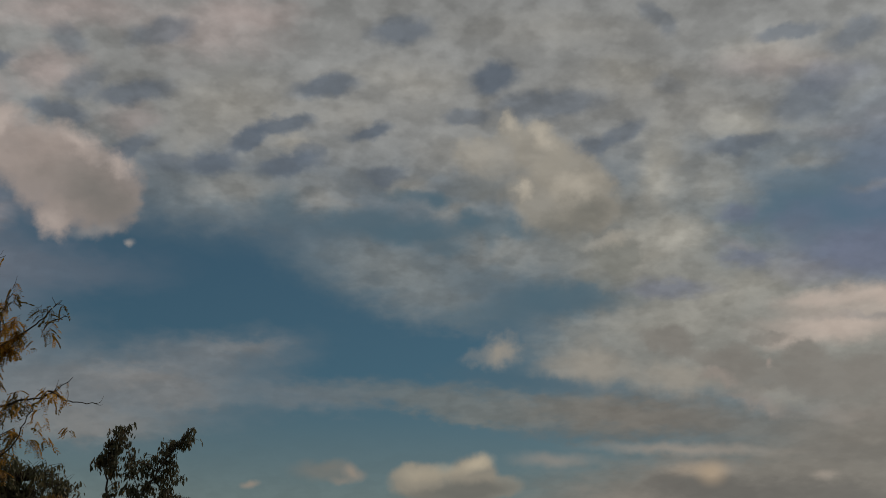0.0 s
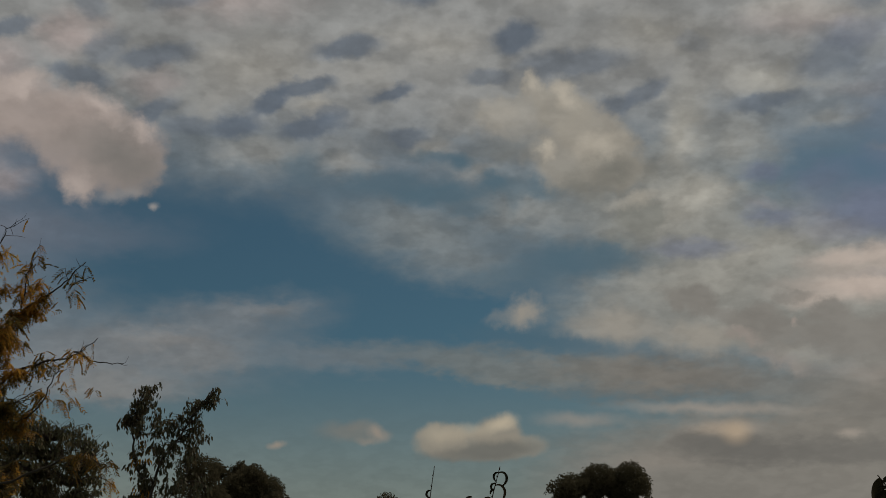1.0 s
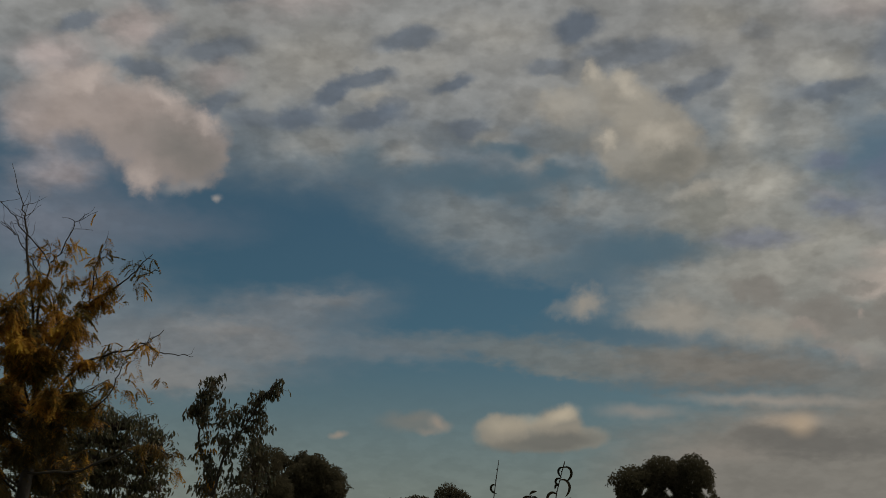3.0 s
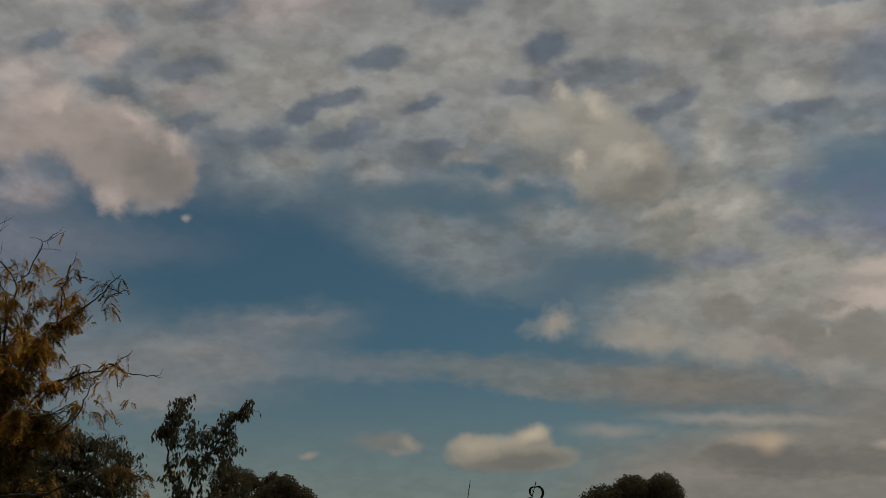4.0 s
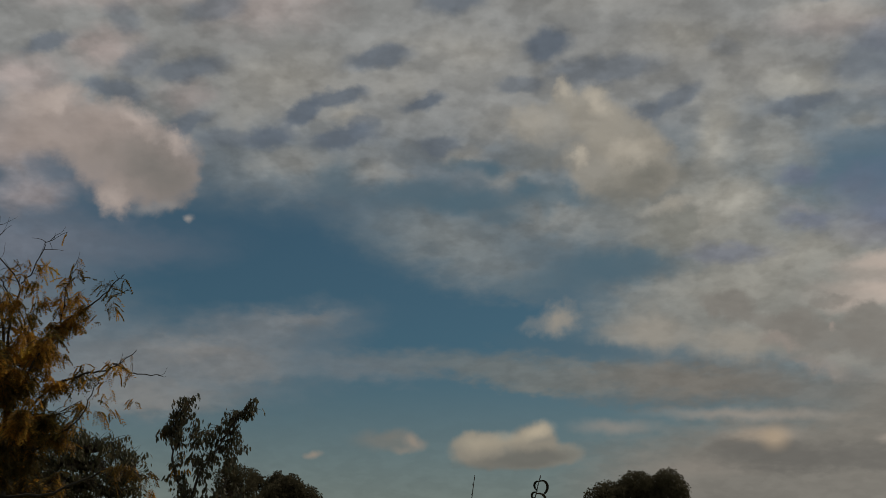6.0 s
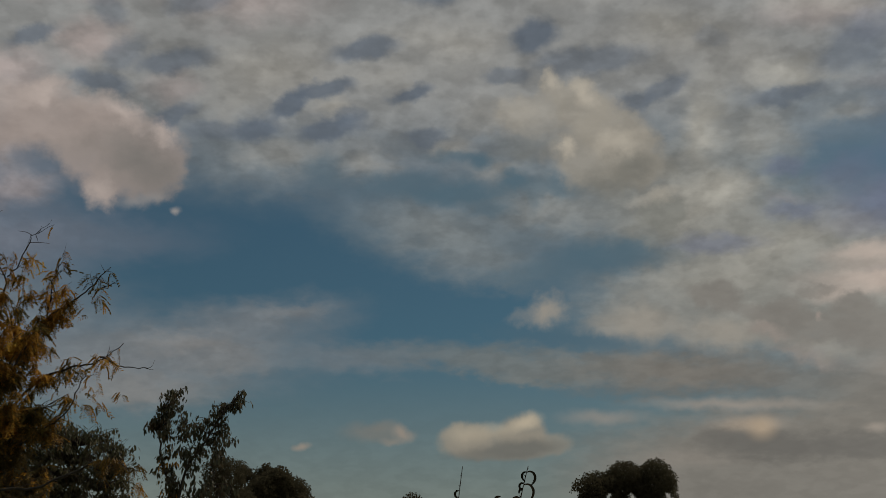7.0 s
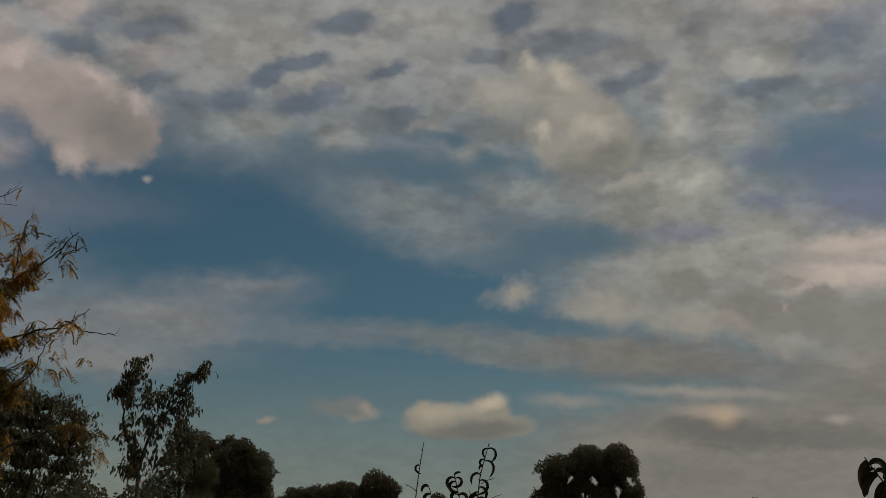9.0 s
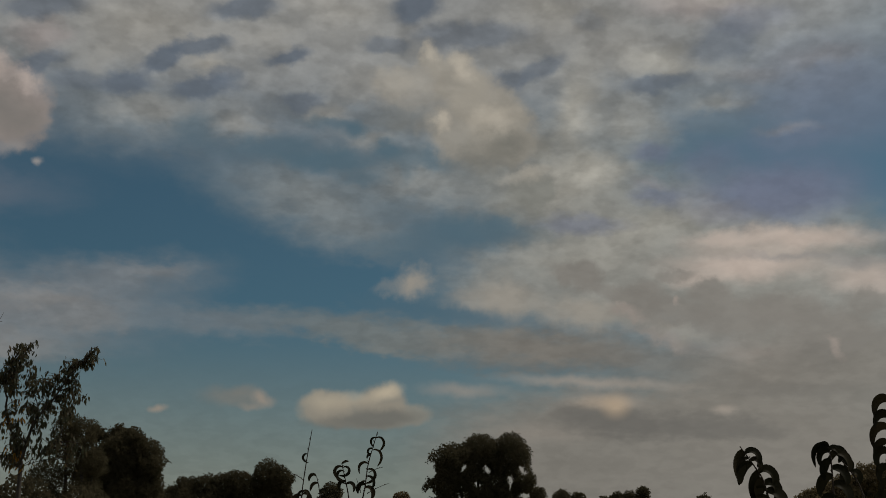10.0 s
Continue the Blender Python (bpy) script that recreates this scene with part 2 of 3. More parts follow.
drawn = lay(drawn, [(10.5, 1.42, 0.45, 0.36, -35, 0.85), (9.93, 1.2, 0.2, 0.3, 0, 0.7), (10.2, 2.36, 0.24, 0.26, 0, 0.95), (11.05, 2.3, 0.6, 0.38, 0, 0.65), (9.4, 1.75, 0.7, 0.35, 0, 0.35), (11.75, 3.25, 0.7, 0.22, 10, 0.5)], tone(170, 166, 155), curled)

# middle distance: pale puffs, then grey masses with lit rims
drawn = lay(drawn, [(9.78, 5.25, 0.5, 0.42, 0, 0.9), (11.45, 5.5, 1.0, 0.55, -5, 0.8), (12.9, 5.7, 1.4, 0.42, -4, 0.75), (10.8, 5.55, 0.7, 0.25, 0, 0.4), (14.6, 6.0, 1.0, 0.28, -8, 0.6), (9.3, 5.4, 0.4, 0.2, 0, 0.3)], tone(145, 142, 134), curled, 0.9)
drawn = lay(drawn, [(15.9, 4.72, 2.2, 0.45, 4, 0.9), (16.9, 4.2, 2.2, 0.36, 3, 0.9), (15.4, 4.3, 1.1, 0.28, 8, 0.7), (14.9, 5.05, 0.8, 0.2, 5, 0.5), (18.3, 4.9, 1.4, 0.5, 0, 0.7)], tone(172, 162, 154), torn, 0.9)
drawn = lay(drawn, [(16.7, 4.55, 1.9, 0.12, 2, 0.55), (18.0, 4.62, 1.0, 0.22, 0, 0.5)], tone(128, 129, 130), torn)
drawn = lay(drawn, [
    (12.75, 5.0, 0.75, 0.32, -10, 0.8), (13.5, 5.35, 0.7, 0.24, -15, 0.6), (13.9, 5.5, 0.75, 0.42, 0, 0.8), (14.0, 5.2, 0.4, 0.26, 0, 0.8), (15.25, 5.25, 0.55, 0.3, 0, 0.9), (14.6, 5.65, 1.0, 0.4, 0, 0.75),
    (15.7, 5.7, 1.3, 0.55, 0, 0.85), (16.7, 5.5, 1.0, 0.42, 0, 0.85), (17.6, 5.9, 1.4, 0.6, 0, 0.8), (18.2, 5.35, 0.6, 0.3, 0, 0.7), (12.9, 5.15, 0.6, 0.3, 0, 0.5), (14.2, 5.95, 0.6, 0.2, 0, 0.5), (14.55, 4.98, 0.5, 0.16, 8, 0.6),
], tone(119, 118, 114), curled, 0.6)
drawn = lay(drawn, [(14.6, 5.42, 0.16, 0.12, -40, 0.7), (13.7, 5.68, 0.6, 0.16, -15, 0.5), (14.4, 6.15, 1.0, 0.2, -15, 0.4), (17.7, 6.2, 0.35, 0.16, -40, 0.6), (16.0, 6.3, 1.4, 0.3, 0, 0.25)], tone(150, 142, 136), curled)

# low cloud towards the horizon
drawn = lay(drawn, [(13.1, 6.95, 2.6, 0.17, -1, 0.7), (10.7, 7.15, 1.0, 0.22, 0, 0.55), (13.3, 7.32, 1.1, 0.24, 0, 0.6), (15.6, 7.4, 0.35, 0.14, 0, 0.7), (12.3, 7.9, 1.6, 0.25, 0, 0.3)], tone(148, 142, 134), ruffled)
drawn = lay(drawn, [(13.9, 7.72, 2.1, 0.4, 0, 0.95), (12.9, 7.55, 0.8, 0.3, 0, 0.75), (15.7, 7.75, 1.7, 0.32, 0, 0.75), (16.5, 7.0, 2.2, 0.3, 0, 0.35), (11.5, 6.7, 2.0, 0.25, 0, 0.3), (17.2, 6.4, 1.2, 0.4, 0, 0.35)], tone(101, 101, 98), bent, 0.8)
drawn = lay(drawn, [(13.54, 7.38, 0.4, 0.32, 0, 0.7), (13.3, 7.32, 0.8, 0.2, 0, 0.35)], tone(168, 153, 132), chart)
drawn = lay(drawn, [(8.9, 7.62, 1.15, 0.3, 0, 0.85), (8.3, 7.52, 0.6, 0.36, 0, 0.85), (9.3, 7.45, 0.52, 0.45, 0, 0.9), (9.7, 7.62, 0.6, 0.26, 0, 0.7)], tone(134, 131, 121), ruffled, 0.42)
drawn = lay(drawn, [(9.36, 7.22, 0.42, 0.22, 14, 0.85), (8.8, 7.36, 0.7, 0.2, 6, 0.45), (8.25, 7.42, 0.5, 0.26, 0, 0.45)], tone(176, 168, 149), ruffled, 1.0)
drawn = lay(drawn, [(9.25, 7.7, 1.1, 0.24, 3, 0.95), (8.6, 7.78, 0.9, 0.16, 0, 0.6)], tone(104, 106, 102), ruffled, 0.7)
drawn = lay(drawn, [(6.7, 7.36, 0.85, 0.26, -5, 0.6), (6.85, 7.24, 0.4, 0.16, 0, 0.4)], tone(117, 117, 112), ruffled, 0.8)
drawn = lay(drawn, [(7.2, 7.38, 0.3, 0.18, -20, 0.75), (7.0, 7.52, 0.4, 0.1, 0, 0.4), (5.38, 7.58, 0.24, 0.1, 0, 0.75)], tone(146, 137, 126), ruffled)

# a last fine grain, warmer and paler to both sides of the open blue
paler = ramp(calc("ABSOLUTE", calc("SUBTRACT", chart_s, 8.0)), 4.5, 8.5, 1.0, 1.09)
grain = calc("MULTIPLY_ADD", calc("MULTIPLY_ADD", calc("SUBTRACT", fine, 0.5), ramp(up, 0.1, 0.38, 0.04, 0.2), calc("MULTIPLY", puffs, ramp(up, 0.1, 0.4, 0.03, 0.09))), misty, paler)
drawn = vec("SCALE", vec("MULTIPLY", drawn, (1.05, 1.0, 0.962)), scale=grain)

back = node("ShaderNodeBackground")
plug(back.inputs["Color"], blend(charted, plain, drawn))
back.inputs["Strength"].default_value = 0.1
plug(node("ShaderNodeOutputWorld").inputs["Surface"], back.outputs[0])

sun = new("sun", bpy.data.lights.new("sun", "SUN"))
sun.data.energy, sun.data.angle, sun.data.color = 3.0, radians(8.0), (1.0, 0.92, 0.8)
sun.matrix_world = look((0, 0, 0), (-math.sin(radians(SUN_AZ)) * math.cos(radians(SUN_EL)),
                                    -math.cos(radians(SUN_AZ)) * math.cos(radians(SUN_EL)),
                                    -math.sin(radians(SUN_EL))))

# ---------------------------------------------------------------- materials
def material(name):
    """An empty node material, its node tree and its surface socket."""
    m = bpy.data.materials.new(name)
    m.use_nodes = True
    m.node_tree.nodes.clear()
    out = m.node_tree.nodes.new("ShaderNodeOutputMaterial")
    return m, m.node_tree, out.inputs["Surface"]


def colour_ramp(tree, fac, stops):
    r = tree.nodes.new("ShaderNodeValToRGB")
    while len(r.color_ramp.elements) < len(stops):
        r.color_ramp.elements.new(0.5)
    for e, (place, rgb) in zip(r.color_ramp.elements, stops):
        e.position, e.color = place, (*rgb, 1)
    tree.links.new(fac, r.inputs[0])
    return r.outputs["Color"]


def mottle(tree, scale, detail=4.0):
    n = tree.nodes.new("ShaderNodeTexNoise")
    n.inputs["Scale"].default_value, n.inputs["Detail"].default_value = scale, detail
    c = tree.nodes.new("ShaderNodeTexCoord")
    tree.links.new(c.outputs["Object"], n.inputs["Vector"])
    return n.outputs["Fac"]


def leaf_material(name, stops, grain, through_light=0.35, roughness=0.55, single=False, gloss=0.25, patchy=0.9, each=0.7):
    """Leaves that differ one from another, blotched, letting some light through."""
    m, tree, surface = material(name)
    if single:
        vary = tree.nodes.new("ShaderNodeObjectInfo").outputs["Random"]
    else:
        vary = tree.nodes.new("ShaderNodeNewGeometry").outputs["Random Per Island"]
    mixed = tree.nodes.new("ShaderNodeMath")
    mixed.operation = "MULTIPLY_ADD"
    tree.links.new(mottle(tree, grain), mixed.inputs[0])
    mixed.inputs[1].default_value = patchy
    shift = tree.nodes.new("ShaderNodeMath")
    shift.operation = "MULTIPLY_ADD"
    tree.links.new(vary, shift.inputs[0])
    shift.inputs[1].default_value, shift.inputs[2].default_value = each, 0.5 - 0.5 * patchy - 0.5 * each
    tree.links.new(shift.outputs[0], mixed.inputs[2])
    tint = colour_ramp(tree, mixed.outputs[0], stops)
    bsdf = tree.nodes.new("ShaderNodeBsdfPrincipled")
    tree.links.new(tint, bsdf.inputs["Base Color"])
    bsdf.inputs["Roughness"].default_value = roughness
    bsdf.inputs["Specular IOR Level"].default_value = gloss
    glow = tree.nodes.new("ShaderNodeBsdfTranslucent")
    tree.links.new(tint, glow.inputs["Color"])
    both = tree.nodes.new("ShaderNodeMixShader")
    both.inputs[0].default_value = through_light
    tree.links.new(bsdf.outputs[0], both.inputs[1])
    tree.links.new(glow.outputs[0], both.inputs[2])
    tree.links.new(both.outputs[0], surface)
    return m


def solid_material(name, stops, scale, roughness=0.85, bump=0.4, bump_scale=30.0):
    m, tree, surface = material(name)
    bsdf = tree.nodes.new("ShaderNodeBsdfPrincipled")
    tree.links.new(colour_ramp(tree, mottle(tree, scale, 6.0), stops), bsdf.inputs["Base Color"])
    bsdf.inputs["Roughness"].default_value = roughness
    b = tree.nodes.new("ShaderNodeBump")
    b.inputs["Strength"].default_value, b.inputs["Distance"].default_value = bump, 0.02
    tree.links.new(mottle(tree, bump_scale, 5.0), b.inputs["Height"])
    tree.links.new(b.outputs[0], bsdf.inputs["Normal"])
    tree.links.new(bsdf.outputs[0], surface)
    return m


GOLD = leaf_material("autumn_gold_leaf", [(0.15, (0.09, 0.075, 0.024)), (0.42, (0.19, 0.125, 0.03)),
                                          (0.6, (0.46, 0.22, 0.04)), (0.88, (0.6, 0.4, 0.068))], 2.6, 0.55, patchy=1.9, each=0.3)
# olive leaves with the dim lower crown's shade put into their colour
SHADE_OLIVE = leaf_material("shade_olive_leaf", [(0.2, (0.08, 0.066, 0.028)), (0.55, (0.13, 0.092, 0.033)), (0.9, (0.3, 0.15, 0.035))], 2.2, 0.4, patchy=1.5, each=0.3)
PEAR = leaf_material("dark_green_leaf", [(0.2, (0.085, 0.085, 0.045)), (0.6, (0.12, 0.11, 0.057)), (0.9, (0.17, 0.125, 0.062))], 2.5, 0.35)
SAPLING = leaf_material("olive_leaf", [(0.2, (0.075, 0.08, 0.05)), (0.55, (0.11, 0.105, 0.064)), (0.9, (0.14, 0.1, 0.055))], 2.0, 0.4, 0.5)
GUM = leaf_material("gum_leaf", [(0.2, (0.085, 0.077, 0.047)), (0.55, (0.105, 0.091, 0.056)), (0.9, (0.12, 0.104, 0.064))], 0.35, 0.5, 0.85, gloss=0.0, each=0.3)
OLIVE_FAR = leaf_material("faded_gum_leaf", [(0.2, (0.15, 0.12, 0.07)), (0.55, (0.19, 0.15, 0.085)), (0.9, (0.24, 0.185, 0.105))], 0.9, 0.5, 0.8, gloss=0.0, each=0.3)
PEACH = leaf_material("peach_leaf", [(0.2, (0.022, 0.022, 0.013)), (0.6, (0.04, 0.035, 0.02)), (0.9, (0.055, 0.042, 0.024))], 9.0, 0.15, 0.6, single=True, gloss=0.03)
BARK = solid_material("grey_brown_bark", [(0.3, (0.03, 0.026, 0.02)), (0.7, (0.075, 0.06, 0.046))], 9.0)
TWIG = solid_material("dark_twig_bark", [(0.3, (0.035, 0.026, 0.02)), (0.7, (0.075, 0.05, 0.035))], 20.0)
GRASS = solid_material("dry_grass", [(0.3, (0.05, 0.06, 0.02)), (0.55, (0.10, 0.09, 0.035)), (0.75, (0.15, 0.125, 0.06))], 0.7, 0.95, 0.6, 18.0)


# ---------------------------------------------------------------- building kit
def part(name, verts, faces, mat, parent, label=""):
    me = bpy.data.meshes.new(name)
    me.from_pydata([tuple(v) for v in verts], [], faces)
    me.materials.append(mat)
    for p in me.polygons:
        p.use_smooth = True
    ob = new(name, me)
    ob.parent = parent
    return tagged(ob, label)


def smooth(points, steps=4):
    """A rounded line through a few points (Catmull-Rom)."""
    p = [Vector(q) for q in points]
    p = [p[0] * 2 - p[1]] + p + [p[-1] * 2 - p[-2]]
    line = []
    for a, b, c, d in zip(p, p[1:], p[2:], p[3:]):
        for k in range(steps):
            u = k / steps
            line.append(0.5 * (2 * b + (c - a) * u + (2 * a - 5 * b + 4 * c - d) * u * u + (3 * b - a - 3 * c + d) * u ** 3))
    return line + [p[-2]]


def tube(mesh, line, r0, r1, sides=6):
    """Adds a tapered, closed limb along a line to (verts, faces)."""
    verts, faces = mesh
    base, n = len(verts), len(line)
    for i, p in enumerate(line):
        d = (line[min(i + 1, n - 1)] - line[max(i - 1, 0)]).normalized()
        u = d.cross(Vector((0.31, 0.93, 0.17))).normalized()
        w = d.cross(u)
        r = r0 + (r1 - r0) * i / max(n - 1, 1)
        for k in range(sides):
            a = 2 * math.pi * k / sides
            verts.append(p + (u * math.cos(a) + w * math.sin(a)) * r)
    for i in range(n - 1):
        for k in range(sides):
            a, b = base + i * sides + k, base + i * sides + (k + 1) % sides
            faces.append((a, b, b + sides, a + sides))
    faces.append(tuple(base + k for k in reversed(range(sides))))
    faces.append(tuple(base + (n - 1) * sides + k for k in range(sides)))


def wander(rng, start, direction, length, steps, bend, rise=0.0):
    """A crooked twig line."""
    line, d = [Vector(start)], Vector(direction).normalized()
    for _ in range(steps):
        d = (d + Vector((rng.gauss(0, bend), rng.gauss(0, bend), rng.gauss(0, bend) + rise))).normalized()
        line.append(line[-1] + d * (length / steps))
    return line


def scatter(rng, mesh, shape, places):
    """Adds a copy of a small shape (verts, faces) at each (place, matrix3)."""
    verts, faces = mesh
    sv, sf = shape
    for p, m in places:
        base = len(verts)
        verts.extend(m @ v + p for v in sv)
        faces.extend(tuple(base + i for i in f) for f in sf)


def simple_leaf(length, width, curve=0.25):
    """A pointed leaf hanging down -z from its stalk, creased and bent."""
    v = [Vector((0, 0, 0)), Vector((-width * 0.45, curve * length * 0.10, -length * 0.35)), Vector((width * 0.45, curve * length * 0.10, -length * 0.35)),
         Vector((0, 0, -length * 0.40)), Vector((-width * 0.32, curve * length * 0.35, -length * 0.7)), Vector((width * 0.32, curve * length * 0.35, -length * 0.7)),
         Vector((0, curve * length * 0.3, -length * 0.72)), Vector((0, curve * length * 0.8, -length))]
    return v, [(0, 1, 3), (0, 3, 2), (1, 4, 6, 3), (3, 6, 5, 2), (4, 7, 6), (6, 7, 5)]


def compound_leaf(rng, length, pairs, leaflet):
    """A feathered leaf: a drooping rib with pairs of narrow leaflets."""
    mesh = ([], [])
    rib = [Vector((0, length * 0.5 * u, -length * (0.25 * u + 0.6 * u * u))) for u in (0, 0.25, 0.5, 0.75, 1.0)]
    tube(mesh, rib, length * 0.012, length * 0.006, 3)
    for i in range(pairs):
        u = 0.15 + 0.85 * i / (pairs - 1)
        k = min(int(u * 4), 3)
        at = rib[k].lerp(rib[k + 1], u * 4 - k)
        for side in (-1, 1):
            if rng.random() < 0.12:
                continue
            tip = at + Vector((side * leaflet * 0.75, leaflet * 0.2, -leaflet * rng.uniform(0.35, 0.75)))
            mid, w = at.lerp(tip, 0.5), Vector((0, leaflet * 0.17, leaflet * 0.06))
            base = len(mesh[0])
            mesh[0].extend((at, mid - w, tip, mid + w))
            mesh[1].append((base, base + 1, base + 2, base + 3))
    return mesh


def spin(rng, tilt=0.4):
    return Euler((rng.gauss(0, tilt), rng.gauss(0, tilt), rng.uniform(0, 6.283))).to_matrix() * rng.uniform(0.75, 1.25)


def thing(name, place, label, category, group=""):
    ob = new(name)
    ob.empty_display_size = 0.3
    ob.location = place
    return tagged(ob, label, category, group)


# ---------------------------------------------------------------- ground
def build_ground():
    verts, faces, n, half = [], [], 60, 2500.0
    for j in range(n + 1):
        for i in range(n + 1):
            x, y = (2 * i / n - 1), (2 * j / n - 1)
            x, y = half * x * abs(x) ** 1.5, half * y * abs(y) ** 1.5
            verts.append((x, y, 0.05 * noise.noise((x * 0.1, y * 0.1, 0))))
    for j in range(n):
        for i in range(n):
            a = j * (n + 1) + i
            faces.append((a, a + 1, a + n + 2, a + n + 1))
    g = part("ground", verts, faces, GRASS, None)
    tagged(g, "dry autumn grass stretching level to the horizon", "ground", kind="structure")


build_ground()


# ---------------------------------------------------------------- far gum trees
def gum_tree(seed, x, y, top, lobes, leaf, count, mat, label, group, gaps=0.0, name="gum_tree"):
    """A broad tree: trunk, limbs and a crown of leafy lobes (x, z, radius) in world metres at depth y."""
    rng = random.Random(seed)
    tree = thing(name, (x, y, 0), label, "tree", group)
    low = min(z - r for _, z, r in lobes)
    crest = max(z + r for _, z, r in lobes)
    fork = Vector((rng.uniform(-0.3, 0.3), 0, max(low * 0.75, 1.2)))
    mesh = ([], [])
    tube(mesh, smooth([(0, 0, -0.1), fork * 0.5 + Vector((rng.uniform(-0.2, 0.2), 0, 0)), fork]), top * 0.032, top * 0.02, 10)
    part("trunk", *mesh, BARK, tree)
    shape = ([Vector((0, 0, 0)), Vector((-leaf * 0.28, 0, -leaf * 0.5)), Vector((0, leaf * 0.15, -leaf)), Vector((leaf * 0.28, 0.02, -leaf * 0.45))], [(0, 1, 2), (0, 2, 3)])
    foliage = []
    for lx, lz, r in lobes:
        c = Vector((lx - x, rng.uniform(-0.5, 0.5) * r, lz))
        mesh = ([], [])
        tube(mesh, smooth([fork, fork.lerp(c, 0.5) + Vector((rng.uniform(-0.3, 0.3), 0, -0.1 * r)), c]), top * 0.016, top * 0.004, 6)
        part("limb", *mesh, BARK, tree)
        for _ in range(int(count * r * r)):
            d = Vector((rng.gauss(0, 1), rng.gauss(0, 1), rng.gauss(0, 1))).normalized()
            lump = 0.86 + 0.30 * noise.noise(d * 1.9 + Vector((seed * 3.1, lx, lz))) + 0.13 * noise.noise(d * 6.0 + Vector((lx, seed, lz)))
            deep = rng.random()
            p = c + d * r * (lump - 0.5 * deep * deep + (0.06 if rng.random() < 0.05 else 0.0))
            if gaps and p.z < crest - 0.17 * top and noise.noise(Vector((p.x * 17 / top, seed, p.z * 17 / top))) < -0.62 + gaps:
                continue
            foliage.append((p, spin(rng, 0.8)))
    mesh = ([], [])
    scatter(rng, mesh, shape, foliage)
    part("crown", *mesh, mat, tree)
    return tree


gum_tree(3, 8.9, 80, 13, [(6.9, 10.65, 1.7), (8.75, 11.3, 1.85), (10.75, 11.45, 1.75), (6.35, 9.4, 1.4), (11.5, 9.8, 1.1), (8.5, 9.3, 1.2), (10.3, 9.2, 1.15), (6.1, 7.6, 1.4), (9.0, 7.9, 1.3), (10.6, 7.8, 1.2)],
         0.13, 4600, GUM, "large round dark gum tree with gaps low in its crown", "far gum trees", 0.34)
gum_tree(4, -11.0, 60, 10.5, [(-11.2, 8.7, 1.5), (-10.3, 8.6, 1.2), (-12.55, 9.8, 0.5), (-11.4, 9.6, 0.75), (-10.7, 9.4, 0.8), (-9.8, 8.1, 0.75), (-12.2, 7.8, 1.3), (-11, 6.6, 1.8), (-10.0, 7.1, 1.15)],
         0.11, 6500, GUM, "dense dark round gum tree behind the sapling", "far gum trees")
gum_tree(5, -11.0, 90, 11, [(-13.0, 9.4, 0.9), (-11.9, 10.0, 1.0), (-10.6, 10.1, 1.05), (-9.2, 10.1, 1.2), (-8.0, 10.2, 1.25), (-12.0, 8.7, 1.4), (-9.8, 8.7, 1.5), (-7.9, 8.7, 1.4)],
         0.14, 3600, GUM, "low dark gum tree in a distant row", "far gum trees")
gum_tree(6, -5.8, 90, 12, [(-6.1, 10.8, 1.35), (-5.1, 10.6, 1.15), (-5.9, 9.2, 1.6), (-4.9, 9.3, 1.0)],
         0.14, 3600, GUM, "dark round-topped gum tree in a distant row", "far gum trees")
for seed, x, z, r, lab in ((7, -1.6, 11.5, 1.15, "small dark rounded tree far off"), (8, 4.8, 10.9, 0.95, "small dark tree far off, its lit spot put into paler leaves"),
                           (9, 17.3, 11.6, 0.85, "small dark pointed tree far off"), (10, 19.6, 11.3, 0.9, "small dark rounded tree far off"),
                           (11, 21.1, 11.2, 0.85, "small dark rounded tree far off"), (13, 33.0, 11.1, 0.9, "small dark rounded tree far off")):
    # seed 8 has paler leaves: a lit spot on it, put into the colour
    gum_tree(seed, x, 110, 11, [(x, z, r), (x - 0.2, z - 0.9, r * 1.1)], 0.15, 3400, OLIVE_FAR if seed == 8 else GUM, lab, "far gum trees")
gum_tree(12, 26.0, 110, 12, [(23.7, 10.9, 0.8), (24.9, 11.2, 0.9), (26.0, 11.3, 0.9), (27.2, 11.8, 0.75)], 0.15, 3400, GUM, "broad flat-topped dark tree far off", "far gum trees")
gum_tree(14, 20.2, 45, 7, [(17.9, 5.4, 0.8), (19.0, 5.8, 0.9), (20.2, 6.2, 0.9), (21.4, 6.3, 1.0), (22.4, 5.7, 0.9)], 0.085, 14000, OLIVE_FAR,
         "faded olive-brown gum tree behind the peach shoots", "far gum trees")
gum_tree(16, -9.3, 42, 8, [(-9.75, 7.35, 0.6), (-9.2, 7.3, 0.65), (-9.35, 6.5, 0.85), (-8.75, 6.3, 0.6),  (-10.3, 5.5, 0.9), (-9.0, 5.0, 0.9), (-10.0, 4.6, 1.0)], 0.06, 9000, GUM,
         "dark bushy gum tree behind the sapling", "far gum trees", 0.3)
gum_tree(15, -5.5, 18, 3.2, [(-6.6, 3.0, 0.5), (-5.6, 2.95, 0.6), (-4.7, 3.0, 0.5), (-3.9, 2.85, 0.5), (-6.1, 2.2, 0.7), (-4.9, 2.2, 0.7)], 0.06, 9000, GUM,
         "low dark garden shrub beneath the sapling", "", 0.1, name="shrub")


